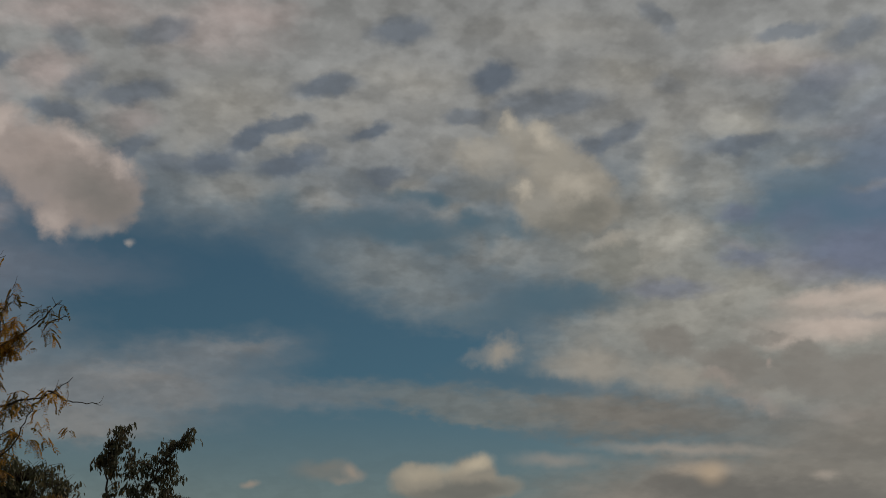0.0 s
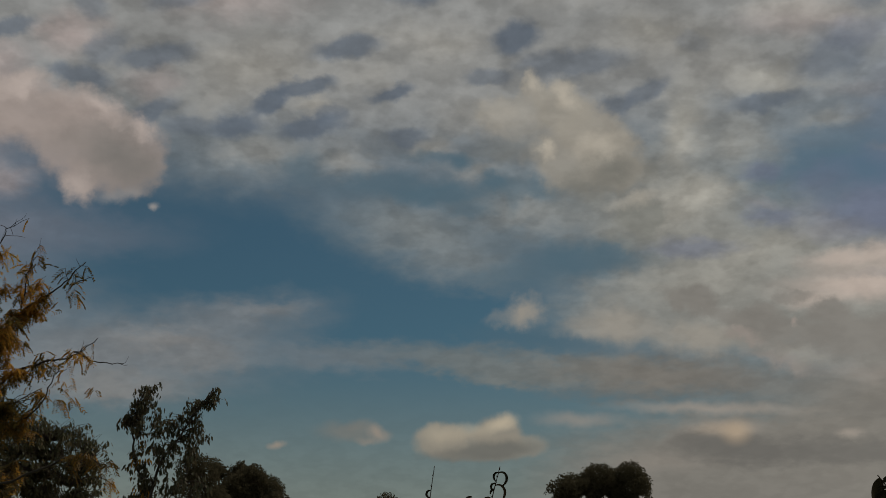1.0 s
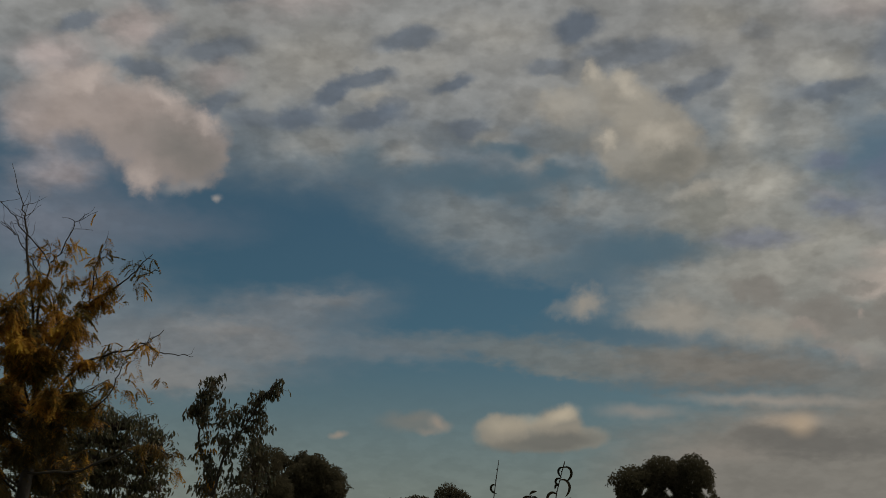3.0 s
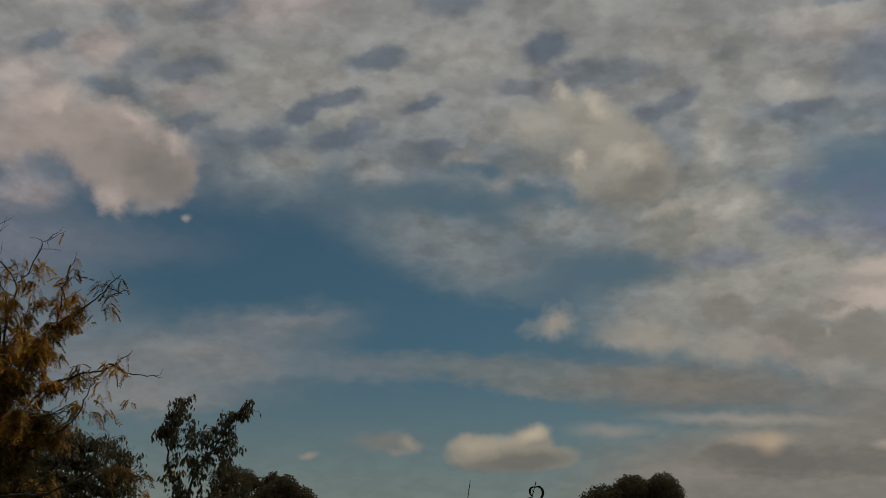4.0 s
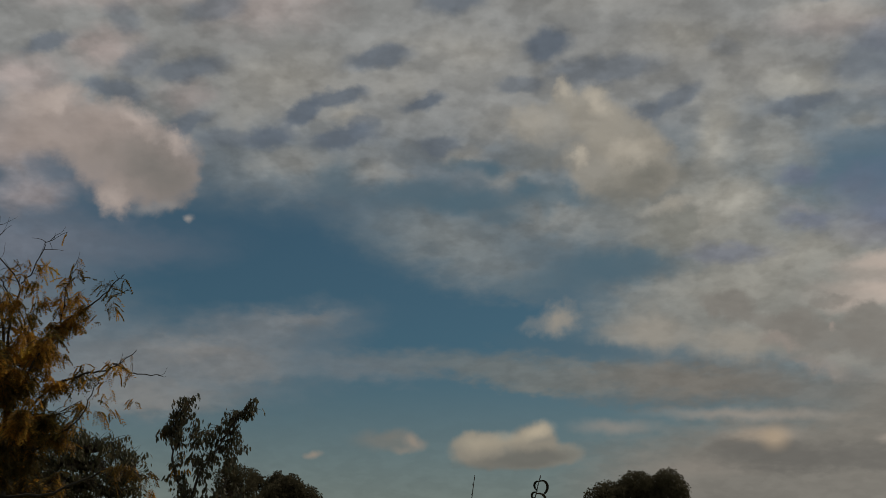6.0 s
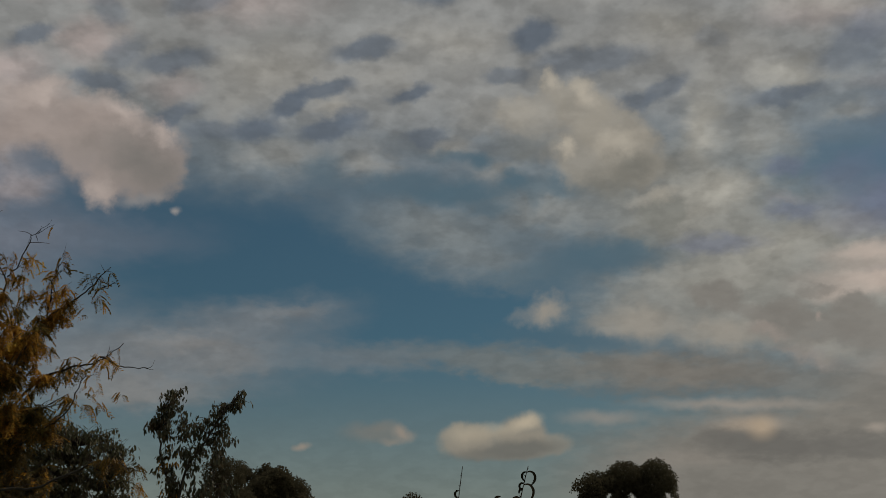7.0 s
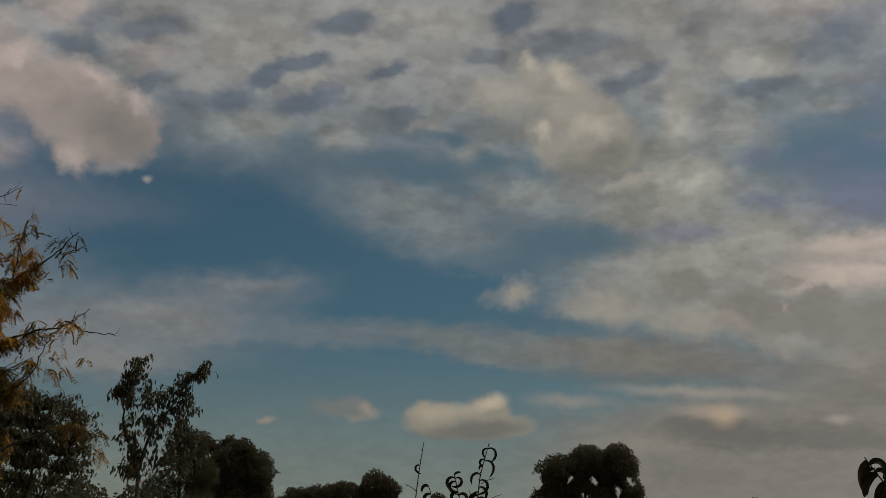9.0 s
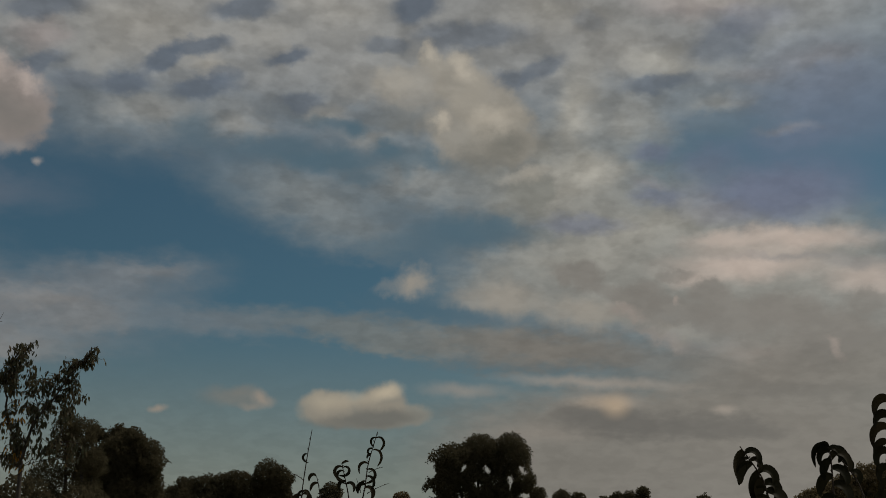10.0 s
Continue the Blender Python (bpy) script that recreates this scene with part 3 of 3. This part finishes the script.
# ---------------------------------------------------------------- honey locust
def limbs_of(tree, origin, limbs, rng, mat=BARK, name="limb"):
    """Builds limbs given as (depth, r0, r1, [(x, z) ...]); returns their lines in local metres."""
    lines = []
    for depth, r0, r1, pts in limbs:
        n = len(pts)
        line = smooth([Vector((x, depth * (0.25 + 0.75 * i / (n - 1)), z)) - Vector((origin[0], 0, 0)) for i, (x, z) in enumerate(pts)])
        line = [p + Vector((rng.gauss(0, 0.006), rng.gauss(0, 0.01), rng.gauss(0, 0.006))) for p in line]
        mesh = ([], [])
        tube(mesh, line, r0, r1, 6)
        part(name, *mesh, mat, tree)
        lines.append((line, r1))
    return lines


def honey_locust():
    rng = random.Random(21)
    origin = (-4.45, 10.0, 0.0)
    tree = thing("honey_locust_tree", origin, "honey locust tree in golden autumn leaf with bare twig tips", "tree")
    mesh = ([], [])
    tube(mesh, smooth([(0, 0, -0.1), (0.05, 0, 1.2), (0.1, 0, 2.2), (0.17, 0, 3.05)]), 0.085, 0.05, 10)
    part("trunk", *mesh, BARK, tree)
    limbs = [
        (0.0, 0.018, 0.002, [(-4.28, 3.04), (-4.34, 3.84), (-4.54, 4.87), (-4.59, 5.15), (-4.64, 5.33), (-4.79, 5.74)]),
        (0.1, 0.011, 0.0025, [(-4.36, 4.04), (-4.41, 4.57), (-4.47, 4.74), (-4.63, 4.95), (-4.71, 5.07), (-4.86, 5.19)]),
        (-0.1, 0.011, 0.0025, [(-4.34, 4.04), (-4.34, 4.46), (-4.3, 4.75), (-4.57, 5.05), (-4.7, 5.22), (-4.88, 5.4)]),
        (-0.1, 0.007, 0.002, [(-4.3, 4.75), (-4.21, 4.83), (-4.11, 5.04), (-4.06, 5.12), (-3.89, 5.2)]),
        (-0.2, 0.014, 0.003, [(-4.3, 3.5), (-4.06, 4.04), (-3.89, 4.32), (-3.69, 4.44), (-3.53, 4.56), (-3.39, 4.69), (-3.31, 4.75)]),
        (-0.2, 0.007, 0.003, [(-3.48, 4.57), (-3.39, 4.59), (-3.24, 4.62)]),
        (-0.15, 0.008, 0.003, [(-3.89, 4.32), (-3.86, 4.57), (-3.84, 4.69), (-3.77, 4.82)]),
        (0.15, 0.014, 0.003, [(-4.29, 3.44), (-3.99, 3.78), (-3.74, 3.92), (-3.55, 3.96), (-3.41, 4.02), (-3.24, 4.16)]),
        (0.15, 0.008, 0.003, [(-3.41, 4.02), (-3.3, 3.96), (-3.18, 3.93), (-3.02, 3.93)]),
        (-0.25, 0.011, 0.0025, [(-4.25, 3.09), (-3.88, 3.31), (-3.67, 3.44), (-3.56, 3.55), (-3.48, 3.74), (-3.33, 3.94)]),
        (-0.3, 0.012, 0.003, [(-4.27, 2.85), (-3.78, 2.88), (-3.37, 3.05), (-3.22, 3.07), (-3.12, 3.06), (-3.01, 3.0), (-2.85, 2.96)]),
    ]
    lines = limbs_of(tree, origin, limbs, rng)
    # limbs that fill the crown on all sides
    for k in range(24):
        a = k * 2.4 + rng.uniform(-0.3, 0.3)
        start = Vector((0.12 + rng.uniform(-0.05, 0.05), 0, rng.uniform(2.4, 4.0)))
        line = wander(rng, start, (math.cos(a) * 0.9 - 0.25, math.sin(a), rng.uniform(0.2, 1.0)), rng.uniform(0.7, 1.25), 8, 0.12, 0.02)
        mesh = ([], [])
        tube(mesh, line, 0.011, 0.003, 5)
        part("limb", *mesh, BARK, tree)
        lines.append((line, 0.004))
    for k in range(16):
        a = k * 2.4 + rng.uniform(-0.3, 0.3)
        start = Vector((0.08 + rng.uniform(-0.04, 0.04), 0, rng.uniform(1.7, 2.9)))
        line = wander(rng, start, (math.cos(a) * 0.9 - 0.1, math.sin(a), rng.uniform(0.2, 0.7)), rng.uniform(0.5, 0.8), 8, 0.12, 0.02)
        mesh = ([], [])
        tube(mesh, line, 0.011, 0.003, 5)
        part("limb", *mesh, BARK, tree)
        lines.append((line, 0.003))
    twigs, anchors = ([], []), []
    for line, _ in lines:
        reach = sum((b - a).length for a, b in zip(line, line[1:]))
        for _ in range(int(9 * reach) + 2):
            u = rng.uniform(0.12, 0.98)
            i = min(int(u * (len(line) - 1)), len(line) - 2)
            at = line[i].lerp(line[i + 1], rng.random())
            d = (line[i + 1] - line[i]).normalized() + Vector((rng.gauss(0, 0.7), rng.gauss(0, 0.7), rng.gauss(0.1, 0.6)))
            t = wander(rng, at, d, rng.uniform(0.06, 0.3) if at.x < 0.75 else rng.uniform(0.04, 0.14), 5, 0.2, 0.02)
            tube(twigs, t, 0.0032, 0.0014, 4)
            if at.z < 4.75:
                anchors.extend(t[1:])
        anchors.extend(p for p in line[3:] if p.z < 4.6)
    tagged(part("twig", *twigs, TWIG, tree), kind="stuff")
    kinds = [compound_leaf(rng, 0.115, 7, 0.034) for _ in range(5)]
    meshes = []
    for k in kinds:
        me = bpy.data.meshes.new("leaf")
        me.from_pydata([tuple(v) for v in k[0]], [], k[1])
        me.materials.append(GOLD)
        meshes.append(me)
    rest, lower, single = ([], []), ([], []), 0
    rng.shuffle(anchors)
    for p in anchors:
        # thinner towards the bare top and the outer tips
        if p.x > 0.5 and p.z < 3.25 and rng.random() < (0.93 if p.x < 1.15 else 0.4):
            continue
        if p.z < 3.1 and p.x > -0.6 and rng.random() < 0.2:
            continue
        thin = (0.22 + 0.78 * min(max((4.75 - p.z) / 1.0, 0), 1)) * (0.07 + 0.93 * min(max(((1.0 if p.z > 4.05 else 0.84) - p.x) / 0.42, 0), 1))
        if p.x > 0.75 and p.z < 4.15:
            thin *= 0.5
        if p.x > 1.2 and p.z > 3.4:
            continue
        if p.x > 1.15 and p.z < 3.25:
            thin = 0.22
        clump = noise.noise(Vector((p.x * 4.5, p.y * 2.0, p.z * 4.5)))
        if clump < (-0.32 if p.z > 4.1 else -0.24 if p.z > 3.3 else -0.42):
            continue
        for _ in range(11 if p.z > 4.1 else 8):
            if rng.random() > thin:
                continue
            m = spin(rng, 0.35)
            q = p + Vector((rng.gauss(0, 0.015), rng.gauss(0, 0.015), 0))
            # most low leaves take the olive colour that carries the crown's shade
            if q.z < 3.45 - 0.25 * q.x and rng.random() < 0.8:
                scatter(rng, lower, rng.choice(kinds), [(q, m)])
            elif single < 280 and q.x > 0.0 and q.z > 2.6:
                ob = new("leaf", rng.choice(meshes))
                ob.parent, ob.matrix_local = tree, Matrix.Translation(q) @ m.to_4x4()
                single += 1
            else:
                scatter(rng, rest, rng.choice(kinds), [(q, m)])
    for p in (Vector((0.56, -0.1, 5.2)), Vector((0.75, -0.2, 3.66))):
        ob = new("leaf", meshes[0])
        ob.parent, ob.matrix_local = tree, Matrix.Translation(p) @ spin(rng, 0.2).to_4x4()
    # bunches of hanging leaves among the barer twigs (x, z, leaves, spread)
    bunches = [
        (1.04, 3.51, 16, 0.06),
        (1.07, 3.66, 9, 0.05),
        (1.06, 3.93, 8, 0.05),
        (1.29, 3.62, 6, 0.02),
        (1.5, 2.84, 10, 0.03),
        (0.38, 4.84, 15, 0.05),
        (0.34, 4.67, 8, 0.045),
        (0.46, 4.52, 13, 0.05),
        (0.92, 4.36, 4, 0.05),
        (1.05, 4.47, 10, 0.05),
        (1.18, 3.87, 6, 0.04),
        (0.83, 3.81, 6, 0.05),
        (0.08, 4.5, 16, 0.07),
        (-0.05, 4.32, 16, 0.08),
        (0.25, 4.37, 14, 0.07),
    ]
    for x, z, leaves, spread in bunches:
        for _ in range(int(leaves * (1.7 if x < 0.6 else 0.9))):
            q = Vector((x + rng.gauss(0, spread), -0.15 + rng.gauss(0, spread), z + rng.gauss(0.03, spread * 0.6)))
            scatter(rng, rest, rng.choice(kinds), [(q, spin(rng, 0.3))])
    tagged(part("foliage", *rest, GOLD, tree), kind="stuff")
    tagged(part("lower_foliage", *lower, SHADE_OLIVE, tree, "olive leaves that have hardly turned"), kind="stuff")


honey_locust()


# ---------------------------------------------------------------- leafy garden trees
def leafy_tree(seed, name, label, origin, trunk, limbs, lobes, leaf, mat, per_lobe, singles=0, gaps=0.0, droop=0.45, turned=()):
    """A small tree: trunk, limbs, twigs that fill lobes (x, z, rx, rz), and hanging leaves on them."""
    rng = random.Random(seed)
    tree = thing(name, origin, label, "tree")
    mesh = ([], [])
    tube(mesh, smooth(trunk), 0.05, 0.02, 8)
    part("trunk", *mesh, BARK, tree)
    lines = limbs_of(tree, origin, limbs, rng)
    points = [p for line, _ in lines for p in line]
    twigs, anchors = ([], []), []
    for x, z, rx, rz, amount in lobes:
        c = Vector((x - origin[0], rng.uniform(-0.1, 0.1), z))
        for _ in range(int(per_lobe * amount)):
            d = Vector((rng.gauss(0, 1), rng.gauss(0, 1), rng.gauss(0, 1))).normalized() * rng.random() ** 0.45
            tip = c + Vector((d.x * rx, d.y * rx, d.z * rz))
            root = min(points, key=lambda p: (p - tip).length + (0.3 if p.z > tip.z else 0))
            if (tip - root).length > 0.45:
                root = tip + (root - tip).normalized() * 0.3
            sag = root.lerp(tip, 0.55) + Vector((rng.gauss(0, 0.02), rng.gauss(0, 0.02), 0.03))
            line = smooth([root, sag, tip], 3)
            tube(twigs, line, 0.0035, 0.0015, 4)
            anchors.extend(line[2:])
    tagged(part("twig", *twigs, TWIG, tree), kind="stuff")
    shapes = [simple_leaf(leaf * k, leaf * k * w, c) for k, w, c in ((1, 0.42, 0.2), (0.85, 0.5, 0.35), (1.15, 0.38, 0.1))]
    meshes = []
    for s in shapes:
        me = bpy.data.meshes.new("leaf")
        me.from_pydata([tuple(v) for v in s[0]], [], s[1])
        me.materials.append(mat)
        meshes.append(me)
    rest, made = ([], []), 0
    rng.shuffle(anchors)
    for p in anchors:
        if noise.noise(Vector((p.x * 8.5, p.y * 3.0 + seed, p.z * 8.5))) < gaps - 0.5:
            continue
        for _ in range(2):
            m = spin(rng, droop)
            q = p + Vector((rng.gauss(0, 0.02), rng.gauss(0, 0.02), rng.gauss(0, 0.015)))
            if made < singles:
                ob = new("leaf", rng.choice(meshes))
                ob.parent, ob.matrix_local = tree, Matrix.Translation(q) @ m.to_4x4()
                made += 1
            else:
                scatter(rng, rest, rng.choice(shapes), [(q, m)])
    tagged(part("foliage", *rest, mat, tree), kind="stuff")
    # bunches of leaves that have turned (x, z, leaves, spread)
    gold = ([], [])
    for x, z, leaves, spread in turned:
        for _ in range(leaves):
            q = Vector((x - origin[0] + rng.gauss(0, spread), rng.gauss(0, spread), z + rng.gauss(0, spread)))
            scatter(rng, gold, rng.choice(shapes), [(q, spin(rng, droop))])
    if turned:
        tagged(part("turned_foliage", *gold, GOLD, tree, "orange autumn leaves"), kind="stuff")
    return tree


leafy_tree(31, "pear_tree", "dark green pear tree growing behind the honey locust", (-5.1, 14, 0),
           [(0, 0, -0.1), (0.05, 0, 1.0), (0, 0, 2.3)],
           [(0.1, 0.03, 0.006, [(-5.1, 2.2), (-5.0, 3.0), (-5.0, 3.9)]), (-0.2, 0.025, 0.006, [(-5.1, 2.1), (-4.8, 2.8), (-4.5, 3.5)]),
            (0.2, 0.025, 0.006, [(-5.1, 2.1), (-5.5, 2.8), (-5.9, 3.4)]), (-0.3, 0.02, 0.005, [(-5.1, 2.0), (-4.6, 2.6), (-4.3, 3.1)])],
           [(-5.0, 3.75, 0.5, 0.45, 1.3), (-5.35, 3.95, 0.4, 0.35, 1.2), (-4.75, 3.60, 0.4, 0.35, 1), (-4.66, 3.95, 0.26, 0.24, 0.6), (-4.45, 3.70, 0.24, 0.3, 0.7), (-5.4, 3.35, 0.7, 0.5, 2), (-4.5, 3.35, 0.3, 0.35, 1), (-4.9, 3.05, 0.7, 0.5, 2), (-5.8, 3.45, 0.6, 0.5, 1.5), (-5.67, 3.82, 0.47, 0.30, 1.2), (-5.22, 3.55, 0.40, 0.30, 1.2), (-5.71, 3.29, 0.47, 0.30, 1.2), (-5.25, 3.14, 0.40, 0.27, 1.2), (-6.19, 3.62, 0.47, 0.40, 1.0)],
           0.06, PEAR, 150, 200, 0.38, 0.4)
leafy_tree(32, "sapling_tree", "slender forked young tree with small drooping olive leaves", (-3.18, 12, 0),
           [(0, 0, -0.1), (0.03, 0, 1.2), (0.0, 0, 2.9)],
           [(0.05, 0.018, 0.004, [(-3.18, 2.85), (-3.21, 3.03), (-3.36, 3.34), (-3.41, 3.63), (-3.4, 3.9), (-3.26, 4.12)]),
            (-0.1, 0.018, 0.004, [(-3.19, 2.88), (-3.08, 3.31), (-2.91, 3.56), (-2.74, 3.84), (-2.58, 4.05)]),
            (0.15, 0.01, 0.003, [(-3.08, 3.31), (-3.1, 3.5), (-3.2, 3.75)]), (0.1, 0.01, 0.003, [(-3.0, 3.0), (-2.85, 3.2), (-2.8, 3.4)])],
           [(-3.26, 4.02, 0.15, 0.13, 0.9), (-3.35, 3.85, 0.19, 0.16, 1.5), (-3.19, 3.76, 0.13, 0.17, 1.0), (-3.50, 3.78, 0.10, 0.09, 0.4), (-3.28, 3.63, 0.18, 0.10, 0.9), (-2.59, 3.99, 0.10, 0.11, 0.6), (-2.75, 3.91, 0.17, 0.10, 0.8), (-2.90, 3.76, 0.19, 0.14, 1.3), (-2.74, 3.67, 0.16, 0.13, 0.9), (-2.83, 3.53, 0.20, 0.09, 0.9), (-3.05, 3.70, 0.09, 0.11, 0.5), (-3.18, 3.47, 0.18, 0.10, 0.7), (-3.31, 3.32, 0.15, 0.11, 0.6), (-2.99, 3.33, 0.16, 0.14, 0.8), (-2.74, 3.41, 0.13, 0.10, 0.5), (-3.18, 3.10, 0.21, 0.16, 1.2), (-2.88, 3.07, 0.18, 0.17, 1.1), (-3.33, 2.97, 0.15, 0.14, 0.7), (-2.65, 3.05, 0.13, 0.17, 0.8)],
           0.056, SAPLING, 20, 290, 0.14, 0.3, [(-3.31, 3.35, 22, 0.06), (-3.25, 3.43, 12, 0.05), (-3.36, 3.27, 10, 0.05), (-3.25, 3.02, 16, 0.05), (-3.17, 2.93, 14, 0.06)])


# ---------------------------------------------------------------- peach trees
def peach_leaf(shoot, root, side, length, start, turn, width, rng):
    """One long leaf that leaves the shoot at an angle, curls over and under, and is folded along its rib."""
    n, p = 12, Vector(root)
    lean, verts, faces = rng.uniform(-0.25, 0.25), [], []
    for i in range(n + 1):
        u = i / n
        a = radians(start - turn * (1 - (1 - u) ** 1.7))
        d = Vector((side * math.cos(a), lean, math.sin(a))).normalized()
        w = width * 0.5 * min(1.0, math.sin(math.pi * (0.05 + 0.93 * u)) ** 0.65)
        across = (d.cross(Vector((0, 1, 0))).normalized() * 0.85 + Vector((0, 0.5, 0))).normalized()
        fold = d.cross(across).normalized() * w * 0.3
        verts.extend((p - across * w + fold, p.copy(), p + across * w + fold))
        if i:
            k = 3 * i
            faces.extend(((k - 3, k - 2, k + 1, k), (k - 2, k - 1, k + 2, k + 1)))
        p = p + d * (length / n)
    return part("leaf", verts, faces, PEACH, shoot)


def shoot_of(tree, origin, pts, r, leaves, rng):
    """An upright shoot through (x, z) points with leaves (share of its length, side, length, start angle, curl, width)."""
    depth = rng.uniform(-0.14, 0.14) if leaves else 0.0
    line = smooth([Vector((x * (1 + depth / origin[1]) - origin[0], depth * (0.8 + 0.2 * i / len(pts)), z + 0.12 * depth)) for i, (x, z) in enumerate(pts)], 5)
    mesh = ([], [])
    tube(mesh, line, r, r * 0.5, 6)
    for i in range(2, len(line) - 1, 2):
        bud = line[i] + Vector((rng.choice((-1, 1)) * r * 1.6, 0, r * 2))
        tube(mesh, [line[i], bud], r * 0.7, r * 0.2, 4)
    shoot = part("shoot", *mesh, TWIG, tree)
    for share, side, length, start, turn, width in leaves:
        k = share * (len(line) - 1)
        i = min(int(k), len(line) - 2)
        peach_leaf(shoot, line[i].lerp(line[i + 1], k - i), side, length, start, turn, width, rng)
    return line[0]


def peach_tree(seed, origin, stem_top, shoots, label):
    rng = random.Random(seed)
    tree = thing("peach_tree", (origin[0] + 0.0067 * origin[1] - 0.003, origin[1], -0.02), label, "tree", "peach trees")
    mesh = ([], [])
    tube(mesh, smooth([(0, 0, -0.05), (0.02, 0, 0.5), (0, 0, stem_top)]), 0.035, 0.022, 8)
    part("trunk", *mesh, BARK, tree)
    for r, pts, leaves in shoots:
        root = shoot_of(tree, origin, pts, r, leaves, rng)
        fork = Vector((0, 0, stem_top - 0.02))
        if not leaves:
            continue
        mesh = ([], [])
        tube(mesh, smooth([fork, Vector((root.x * 0.7, root.y * 0.7, (stem_top + root.z) / 2)), root]), r * 2.4, r, 6)
        part("branch", *mesh, TWIG, tree)


peach_tree(41, (-0.05, 4.5, 0), 1.3, [
    (0.0028, [(-0.176, 1.9), (-0.172, 1.987), (-0.169, 2.038), (-0.156, 2.147), (-0.142, 2.242)],
     [(0.76, -1, 0.06, 15, 185, 0.010), (0.36, 1, 0.06, 60, 200, 0.014), (0.42, -1, 0.05, -30, 70, 0.012), (0.32, 1, 0.06, 40, 140, 0.016), (0.3, -1, 0.06, 30, 120, 0.015)]),
    (0.0024, [(-0.098, 1.9), (-0.103, 1.987), (-0.115, 2.053), (-0.126, 2.078)],
     [(0.85, -1, 0.05, 60, 160, 0.014), (0.6, -1, 0.05, 20, 110, 0.014), (0.45, 1, 0.05, 40, 150, 0.012)]),
    (0.0030, [(0.012, 1.9), (0.002, 1.992), (-0.013, 2.06), (-0.027, 2.117)],
     [(0.92, -1, 0.095, 25, 190, 0.015), (0.90, 1, 0.085, 35, 230, 0.013), (0.84, -1, 0.085, 10, 180, 0.014), (0.98, 1, 0.03, 60, 60, 0.012), (0.6, -1, 0.06, 40, 160, 0.016), (0.55, 1, 0.06, 50, 160, 0.016)]),
    (0.0030, [(0.046, 1.9), (0.054, 1.988), (0.062, 2.034), (0.071, 2.111), (0.087, 2.174), (0.105, 2.238)],
     [(0.92, 1, 0.085, 35, 180, 0.012), (0.93, -1, 0.055, 10, 150, 0.010), (0.78, 1, 0.09, 20, 150, 0.012), (0.80, -1, 0.05, 25, 170, 0.010), (0.74, -1, 0.03, 0, 90, 0.010),
      (0.62, -1, 0.075, 40, 150, 0.012), (0.56, 1, 0.095, 20, 190, 0.014), (0.50, 1, 0.07, 10, 130, 0.014), (0.46, -1, 0.05, 0, 100, 0.012), (0.42, -1, 0.06, 40, 150, 0.02), (0.38, 1, 0.07, 30, 150, 0.02)]),
    (0.0016, [(0.074, 2.085), (0.1, 2.098), (0.126, 2.105)], []),
    (0.0016, [(0.07, 2.008), (0.11, 2.03), (0.152, 2.047)], []),
    (0.0016, [(-0.168, 2.055), (-0.19, 2.07), (-0.21, 2.078)], []),
    (0.0016, [(0.046, 2.01), (0.041, 2.03), (0.029, 2.063)], []),
], "young peach tree with thin shoots and curled leaves")
peach_tree(42, (1.3, 3.1, 0), 1.3, [
    (0.0030, [(1.128, 1.8), (1.113, 1.873), (1.099, 1.931), (1.072, 1.975), (1.046, 2.015)],
     [(0.93, -1, 0.10, -45, 55, 0.050), (0.88, 1, 0.075, 50, 170, 0.025), (0.80, -1, 0.04, 15, 70, 0.014), (0.76, 1, 0.055, 40, 170, 0.022), (0.72, -1, 0.085, 0, 90, 0.034), (0.60, -1, 0.075, -50, 40, 0.042),
      (0.58, 1, 0.09, 45, 160, 0.034), (0.50, -1, 0.07, -40, 60, 0.036), (0.42, 1, 0.08, 40, 170, 0.036), (0.38, -1, 0.08, 0, 110, 0.042), (0.34, 1, 0.08, 10, 110, 0.042), (0.26, -1, 0.08, 20, 120, 0.042)]),
    (0.0030, [(1.285, 1.8), (1.288, 1.874), (1.29, 1.992), (1.284, 2.023)],
     [(0.90, -1, 0.05, 60, 170, 0.026), (0.86, -1, 0.1, 40, 150, 0.022), (0.80, 1, 0.06, 30, 150, 0.028), (0.74, -1, 0.08, 35, 150, 0.026), (0.68, 1, 0.09, 40, 150, 0.03), (0.62, -1, 0.07, 0, 110, 0.036),
      (0.56, 1, 0.07, 10, 110, 0.036), (0.5, -1, 0.08, 20, 130, 0.04), (0.45, 1, 0.08, 10, 120, 0.04), (0.35, -1, 0.08, 20, 130, 0.044), (0.3, 1, 0.08, 20, 130, 0.044)]),
    (0.0026, [(1.37, 1.85), (1.353, 1.922), (1.316, 1.982), (1.294, 2.014)],
     [(0.97, 1, 0.085, 20, 130, 0.028), (0.8, -1, 0.045, 0, 80, 0.020), (0.62, 1, 0.05, 55, 190, 0.022), (0.5, -1, 0.06, 0, 110, 0.034), (0.45, 1, 0.05, 40, 170, 0.028)]),
    (0.0034, [(1.45, 1.8), (1.45, 1.875), (1.456, 1.998), (1.478, 2.151)],
     [(0.97, -1, 0.095, 50, 155, 0.031), (0.88, -1, 0.08, 60, 150, 0.028), (0.82, -1, 0.095, 45, 160, 0.031), (0.74, -1, 0.07, 30, 130, 0.028), (0.68, -1, 0.09, 45, 165, 0.031), (0.58, -1, 0.07, 40, 160, 0.031), (0.75, 1, 0.10, 40, 190, 0.031), (0.45, 1, 0.10, 40, 190, 0.031), (0.4, -1, 0.08, 30, 150, 0.034), (0.5, -1, 0.06, 10, 130, 0.028)]),
], "peach tree with broad drooping dark leaves")
